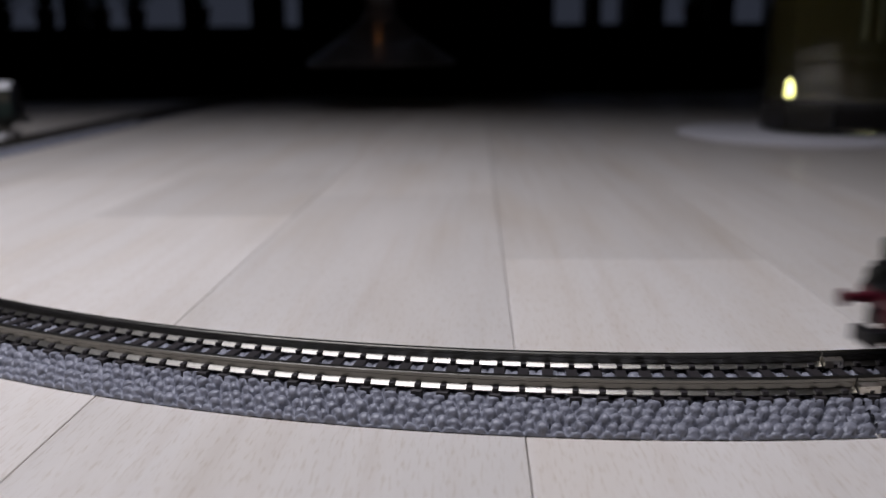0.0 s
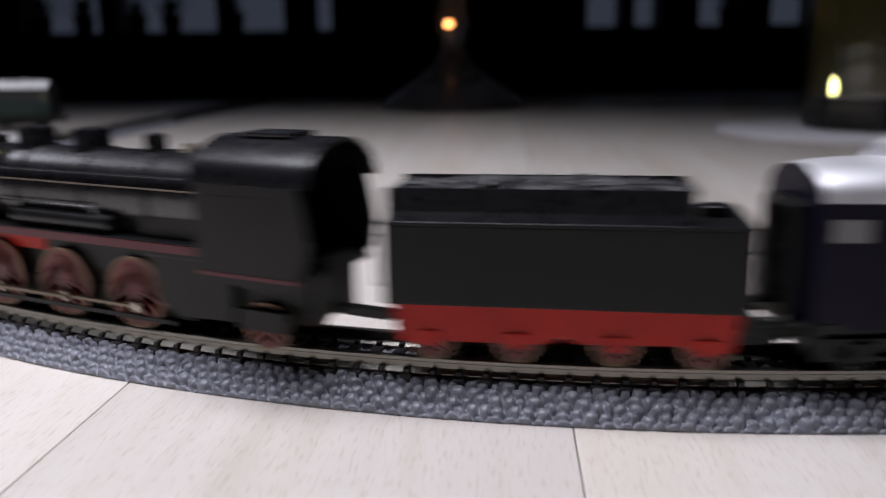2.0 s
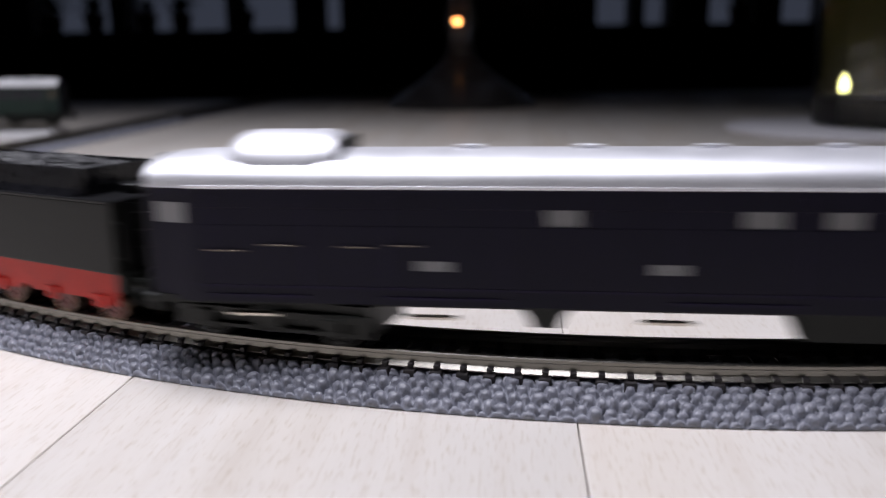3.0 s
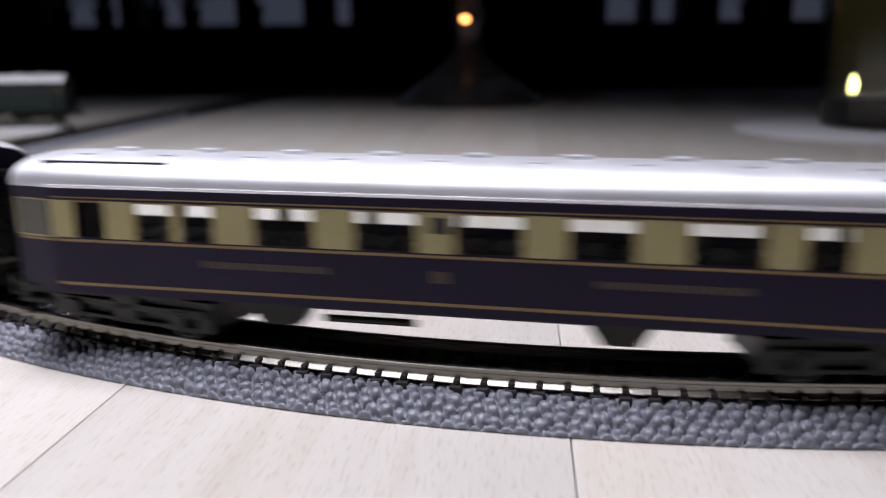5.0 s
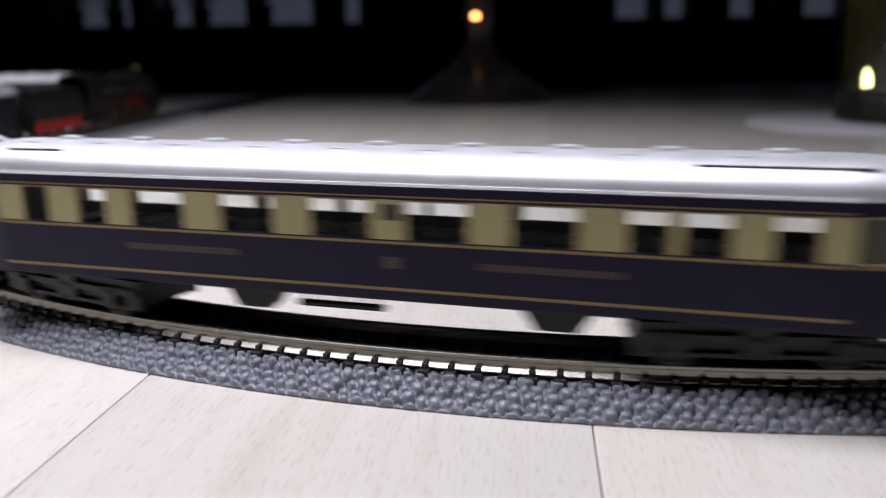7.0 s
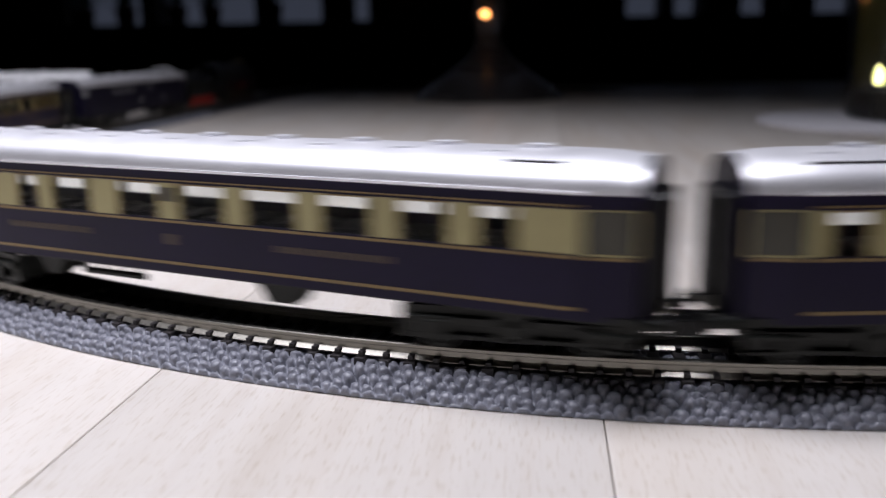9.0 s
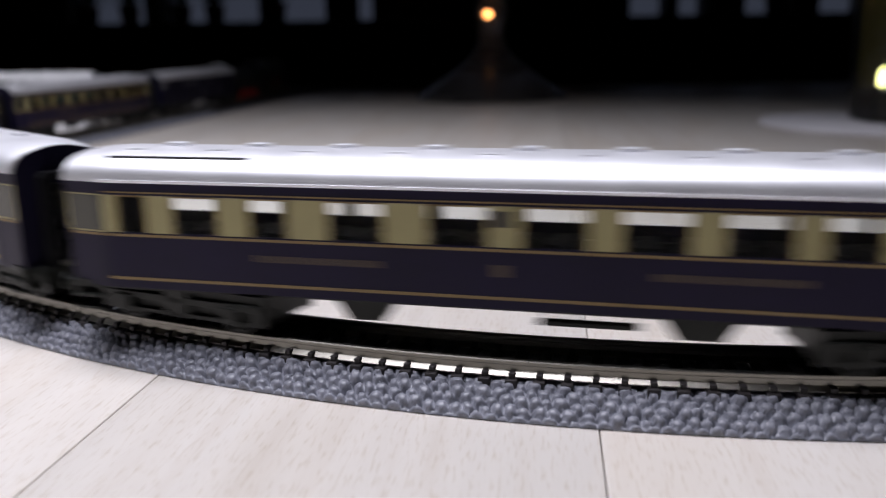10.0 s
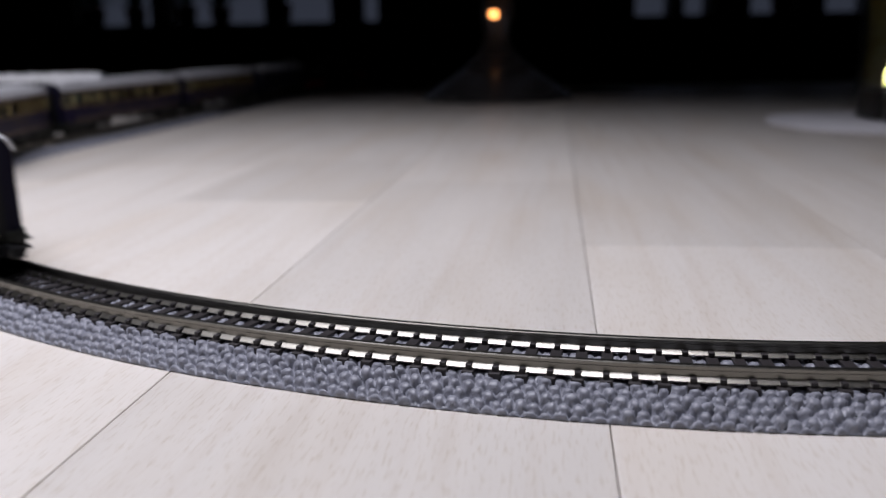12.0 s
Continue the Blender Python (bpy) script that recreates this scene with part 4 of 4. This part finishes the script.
def baggage_van():
    ob = thing("baggage_van", "dark blue model baggage van with silver roof and cupola", "model coach", group="coaches of the train")
    H, W, z0, zl = 51.0, 6.5, 5.3, 17.2
    wins = [(8.5, 3.4), (-10.0, 3.8), (-17.2, 3.3), (-24.4, 3.4)]
    E = H - TAPER
    end_bay(ob, H, W, z0, zl, M_NAVY, False)
    for sgn in (-1, 1):
        ya, yb = sorted((sgn * (W - 0.5), sgn * W))
        zw = 13.4
        part("lower_panel", boxes((-E, E, ya, yb, z0, zw), bevel=0.05), M_NAVY, ob)
        part("letterboard", boxes((-E, E, ya, yb, 15.1, zl), bevel=0.05), M_NAVY, ob)
        edges = [-E]
        view = wins
        for x, w in sorted(view):
            edges += [x - w / 2, x + w / 2]
        edges.append(E)
        for a, b in zip(edges[::2], edges[1::2]):
            part("window_pillar", boxes((a, b, ya, yb, zw, 15.1)), M_NAVY, ob)
        for x, w in view:
            part("window_pane", boxes((x - w / 2, x + w / 2, *sorted((sgn * (W - 0.4), sgn * (W - 0.2))), zw, 15.1)), M_FLAT_GREY, ob, "flat grey window")
        yo = sorted((sgn * W, sgn * (W + 0.07)))
        for x in (21.1, -1.7):
            part("notice_plate", boxes((x - 1.7, x + 1.7, *yo, 8.9, 9.9)), M_FLAT_GREY, ob, "pale grey notice plate")
        for x0, x1 in ((14, 26), (-14, -2), (34, 44)):
            part("sliding_door", boxes((x0, x0 + 0.25, *yo, 6.2, 16.4), (x1 - 0.25, x1, *yo, 6.2, 16.4), (x0, x1, *sorted((sgn * W, sgn * (W + 0.2))), 5.9, 6.2)), M_BLUE, ob)
        part("lining", boxes((-E, E, *yo, 6.9, 7.15)), M_BLUE, ob)
        for x0, x1, z in ((40.4, 44.4, 10.8), (34.9, 38.7, 11.4), (27.4, 30.5, 11.3), (22.5, 25.4, 11.5)):
            handrail(ob, [(x0, sgn * (W + 0.05), z), (x0, sgn * (W + 0.4), z), (x1, sgn * (W + 0.4), z), (x1, sgn * (W + 0.05), z)], 0.08, M_ROD)
        part("cupola_window", boxes((33.4, 40.6, *sorted((sgn * 5.5, sgn * 5.9)), 17.9, 19.0), bevel=0.1), M_FLAT_GREY, ob, "grey window of the roof lookout")
        part("equipment_box", prism(bmesh.new(), [(-12.8, 5.2), (-27.0, 5.2), (-27.0, 2.2), (-14.4, 2.2)], *sorted((sgn * 3.6, sgn * 5.5)), bevel=0.12), M_DARK, ob)
        for x in (-40, 40, -1.6, 21.5):
            part("step", boxes((x - 2.5, x + 2.5, *sorted((sgn * 5.6, sgn * 6.6)), 3.9, 4.15)), M_STEEL, ob)
    coach_common(ob, H, W, z0, zl, M_SILVER)
    bm = roof_mesh(5.6, w=5.6, z0=18.0, rise=4.4, dome=2.0)
    bmesh.ops.translate(bm, verts=bm.verts[:], vec=(36.7, 0, 0))
    part("cupola", bm, M_SILVER, ob, "silver roof lookout", smooth=True)
    for x in (-30, -18, -6, 6, 18):
        part("roof_vent", boxes((x - 1.2, x + 1.2, -0.7, 0.7, 20.2, 20.8), bevel=0.15), M_SILVER, ob)
    part("cupola_end", boxes((30.75, 31.1, -4.6, 4.6, 18.6, 21.6), bevel=0.1), M_DARK, ob, "dark end window of the roof lookout")
    part("interior_wall", boxes((-44, 44, -0.3, 0.3, 5.8, 9.5)), M_SEAT, ob)
    part("truss", boxes((-26, 26, -2.0, 2.0, 4.9, 5.3)), M_DARK, ob)
    for a, b in ((7.4, 12.8),):
        for sgn in (-1, 1):
            part("battery_box", prism(bmesh.new(), [(a, 5.3), (b, 5.3), (b - 1.0, 4.1), (b - 1.4, 3.0), (a + 1.4, 3.0), (a + 1.0, 4.1)], *sorted((sgn * 3.0, sgn * 5.6)), bevel=0.12), M_DARK, ob)
    return ob


# ---------------------------------------------------------------- glasses
def beer_glass():
    tagged(part("beer_mat", lathe(bmesh.new(), [(0.1, 0.02), (53.0, 0.02), (53.4, 0.3), (53.4, 1.1), (53.0, 1.4), (0.1, 1.4)], 64, at=(0, 0, 0)), M_MAT, smooth=True),
           "round pale cardboard beer mat on the table", "beer mat").matrix_basis = pose(191 * MM, 347 * MM, 0)
    ob = thing("beer_glass", "tall glass of amber beer on a mat", "drinking glass", pose(207 * MM, 351 * MM, 1.45 * MM))
    part("tumbler", lathe(bmesh.new(), [(0.1, 0.0), (29, 0.0), (31, 1.2), (31.5, 6), (32, 60), (34, 170), (32.6, 170), (30.4, 60), (29.4, 14), (26, 11.2), (0.1, 10.6)], 56), M_GLASS, ob, "thick-based clear tumbler", smooth=True)
    part("beer", lathe(bmesh.new(), [(0.1, 10.9), (26, 11.5), (29.2, 14.1), (30.2, 60), (31.6, 140), (0.1, 140)], 48), M_BEER, ob, "amber yellow beer", smooth=True)
    return ob


# Candle added out of sight; its flame makes the bright spot in the beer.
def added_tea_light():
    ob = thing("added_tea_light", "added lit tea light, hidden, making the beer's bright spot", "candle", pose(287 * MM, 449 * MM, 0))
    part("cup", lathe(bmesh.new(), [(0.1, 0), (18.6, 0), (19, 0.6), (19, 15), (18.7, 15.2), (18.5, 15), (18.4, 1), (0.1, 0.8)], 32), M_STEEL, ob, "thin aluminium cup", smooth=True)
    part("wax", lathe(bmesh.new(), [(0.1, 0.9), (18.2, 1.1), (18.2, 12), (0.1, 11.6)], 32), M_MAT, ob, "white wax", smooth=True)
    part("flame", lathe(bmesh.new(), [(0.3, 14.2), (2.8, 15.2), (3.9, 17.8), (3.7, 20.3), (2.4, 23), (0.3, 24.4)], 16), M_FLAME, ob, "yellow flame of the added candle", smooth=True)
    part("wick", cyl(bmesh.new(), 0.5, 11.5, 15, segs=8), M_COAL, ob)


def stem_glass():
    ob = thing("stemmed_glass", "clear stemmed glass with a domed foot", "drinking glass", pose(38 * MM, 560 * MM, 0))
    part("foot", lathe(bmesh.new(), [(0.1, 6), (20, 5), (42, 0.0), (48, 0.0), (49.5, 1.6), (44, 5), (26, 17), (13, 27), (9.4, 33), (0.1, 33)], 56), M_STEM, ob, smooth=True)
    part("stem", lathe(bmesh.new(), [(9.4, 33.1), (8.4, 38), (8.0, 44), (9.6, 49), (10.2, 53), (9.6, 57), (8.0, 62), (8.2, 90), (9, 96), (0.1, 96)], 40), M_STEM, ob, smooth=True)
    # A lamp's glint on the stem, drawn as a small glowing bead.
    bm = bmesh.new()
    bmesh.ops.create_uvsphere(bm, u_segments=12, v_segments=8, radius=2.4)
    for v in bm.verts:
        v.co = Vector((v.co.x * 1.2 - 3.0, v.co.y * 0.5 - 11.6, v.co.z * 0.8 + 53.5))
    part("painted_glint", bm, M_GLINT, ob, "amber lamp reflection drawn as a small glowing bead")
    part("bowl", lathe(bmesh.new(), [(9, 96.1), (26, 106), (38, 130), (40, 170), (36, 210), (35, 210), (38.8, 170), (36.8, 131), (25, 108), (0.1, 100)], 48), M_STEM, ob, smooth=True)
    return ob


def display_track():
    """A short straight piece on an added raised bed, under the parked coach."""
    ob = thing("display_track", "short straight track on an added raised pale base", "model track", pose(-212 * MM, 384 * MM, 0, 0, 0, 2))
    # Base added to bring the parked coach up to height.
    part("base", boxes((-75, 57, -12, 12, 0, 3.4), bevel=0.4), M_WHITE, ob, "added pale raised base")
    for c in (-3.61, 3.61):
        part("rail", boxes((-74, 56, c - 0.36, c + 0.36, 4.4, 6.0), bevel=0.08), M_RAIL, ob)
    for i in range(47):
        x = -72 + i * 2.7
        part("sleeper", boxes((x - 0.66, x + 0.66, -5.5, 5.5, 3.4, 4.5)), M_SLEEPER, ob)


# ---------------------------------------------------------------- the place
room()
table()
track()
beer_glass()
added_tea_light()
STEM = stem_glass()
for x, size, seed in ((-1010, 120, 1), (-890, 90, 2), (-740, 70, 4), (-640, 120, 6), (-460, 70, 3), (1010, 110, 5)):
    plant(x, 2560, 108, size, seed)
part("sill_board", boxes((-2400, 2400, 2430, 2600, 78, 107), bevel=3), M_FRAME)
tagged(bpy.data.objects["sill_board"], "dark wooden window sill board", "window sill", kind="structure")

LOCO = locomotive()
TENDER = tender()
VAN = baggage_van()
COACH_1 = saloon_coach(WIN_A, ((16.4, 24.0), (-18.4, -11.6)), 2.6, 10.6, (32.4, 47.6), (-45.0, -37.4))
COACH_2 = saloon_coach(WIN_A_TURNED, ((9.6, 16.8), (-24.0, -16.4)), -3.4, 3.2, (37.4, 45), (-47.6, -32.4))
COACH_3 = saloon_coach(WIN_C, ((20.2, 25.4), (-15.8, -8.8)), 1.9, 13.0, (39, 45), (-44, -38))
COACH_4 = saloon_coach(WIN_B, ((13.0, 20.0), (-21.0, -13.4)), 2.0, -6.6, (29.0, 46.0), (-46.2, -39.2))
N_MOVING_WHEELS, N_MOVING_BOGIES = len(WHEELS), len(BOGIES)
PARKED = saloon_coach(WIN_A, ((16, 23), (-16, -11)), 3.0, 6.0, (37, 45), (-44, -38), M_GREEN, M_GREEN, M_GREEN, M_WHITE, "dark green model coach with a white roof, parked")
display_track()
for ob in PARKED.children:
    if ob.name.startswith("window_pane"):
        ob.data.materials[0] = M_SEAT
    elif ob.name.startswith(("gold_line", "lettering", "emblem", "window_frame")):
        ob.data.materials[0] = M_GREEN
PARKED.matrix_basis = pose(-203 * MM, 384.3 * MM, (6.0 - SINK) * MM, 0, 0, 2)

# front to rear: vehicle, its middle along the line at 0 s, its pivots' distance from the middle
TRAIN = [(LOCO, -32.3, 18.0), (TENDER, -90.9, 9.0), (VAN, -164.8, 38.0), (COACH_1, -279.0, 38.0),
         (COACH_2, -388.2, 38.0), (COACH_3, -496.7, 38.0), (COACH_4, -605.6, 38.0)]
# seconds, and the millimetres by which the train is ahead of its mean speed
AHEAD = [(0, 4.0), (0.5, 4.8), (1.0, 5.1), (1.5, 1.3), (2.0, 4.1), (2.5, 0.4), (3.0, 3.6), (4.6, 4.8), (5.0, 5.0), (5.5, 0.1), (6.0, 2.9), (6.5, -0.6),
         (8.5, -9.2), (9.0, -0.8), (9.5, -1.4), (10.0, 4.0), (10.5, 1.3), (11.0, 7.3), (11.5, 6.1), (12.0, 8.0)]


def gone(t):
    return SPEED * t + float(np.interp(t, [a for a, _ in AHEAD], [b for _, b in AHEAD]))


def motions():
    steps = [i * 0.1 for i in range(121)]
    where = {}
    for ob, u, pivot in TRAIN:
        where[ob] = (u, pivot)
        walk(ob, [(t, on_track(u + gone(t), pivot, SINK if pivot > 30 else 0.0)) for t in steps])
    for b, parent, x in BOGIES[:N_MOVING_BOGIES]:
        u, pivot = where[parent]
        rows = []
        for t in steps[::2]:
            s = u + gone(t)
            xa, ya, _ = along(s + pivot)
            xb, yb, _ = along(s - pivot)
            turn = along(s + x)[2] - math.atan2(ya - yb, xa - xb)
            turn = (turn + math.pi) % (2 * math.pi) - math.pi
            rows.append((t, pose(x * MM, 0, SINK * MM, 0, 0, math.degrees(turn))))
        walk(b, rows)
    for w, x, z, r in WHEELS[:N_MOVING_WHEELS]:
        n = 360 if r < 3 else 180
        rows = []
        for i in range(n + 1):
            t = 12.0 * i / n
            rows.append((t, Matrix.Translation((x * MM, 0, z * MM)) @ Matrix.Rotation(gone(t) * 0.999 / r, 4, "Y")))
        walk(w, rows)
    for rod, dz in RODS:
        rows = []
        for i in range(181):
            t = 12.0 * i / 180
            a = gone(t) * 0.999 / 4.2
            rows.append((t, pose(-1.7 * math.sin(a) * MM, 0, (4.2 - 1.7 * math.cos(a)) * MM)))
        walk(rod, rows)
    base = (38, 560)
    lift = [(0.0, -25, 28), (0.2, -21, 21), (0.4, -16, 14), (0.6, -11, 6), (0.8, -7, 2), (1.0, -3, 0), (1.4, 0, 0), (12.0, 0, 0)]
    walk(STEM, [(t, pose((base[0] + dx) * MM, base[1] * MM, dz * MM)) for t, dx, dz in lift])


motions()
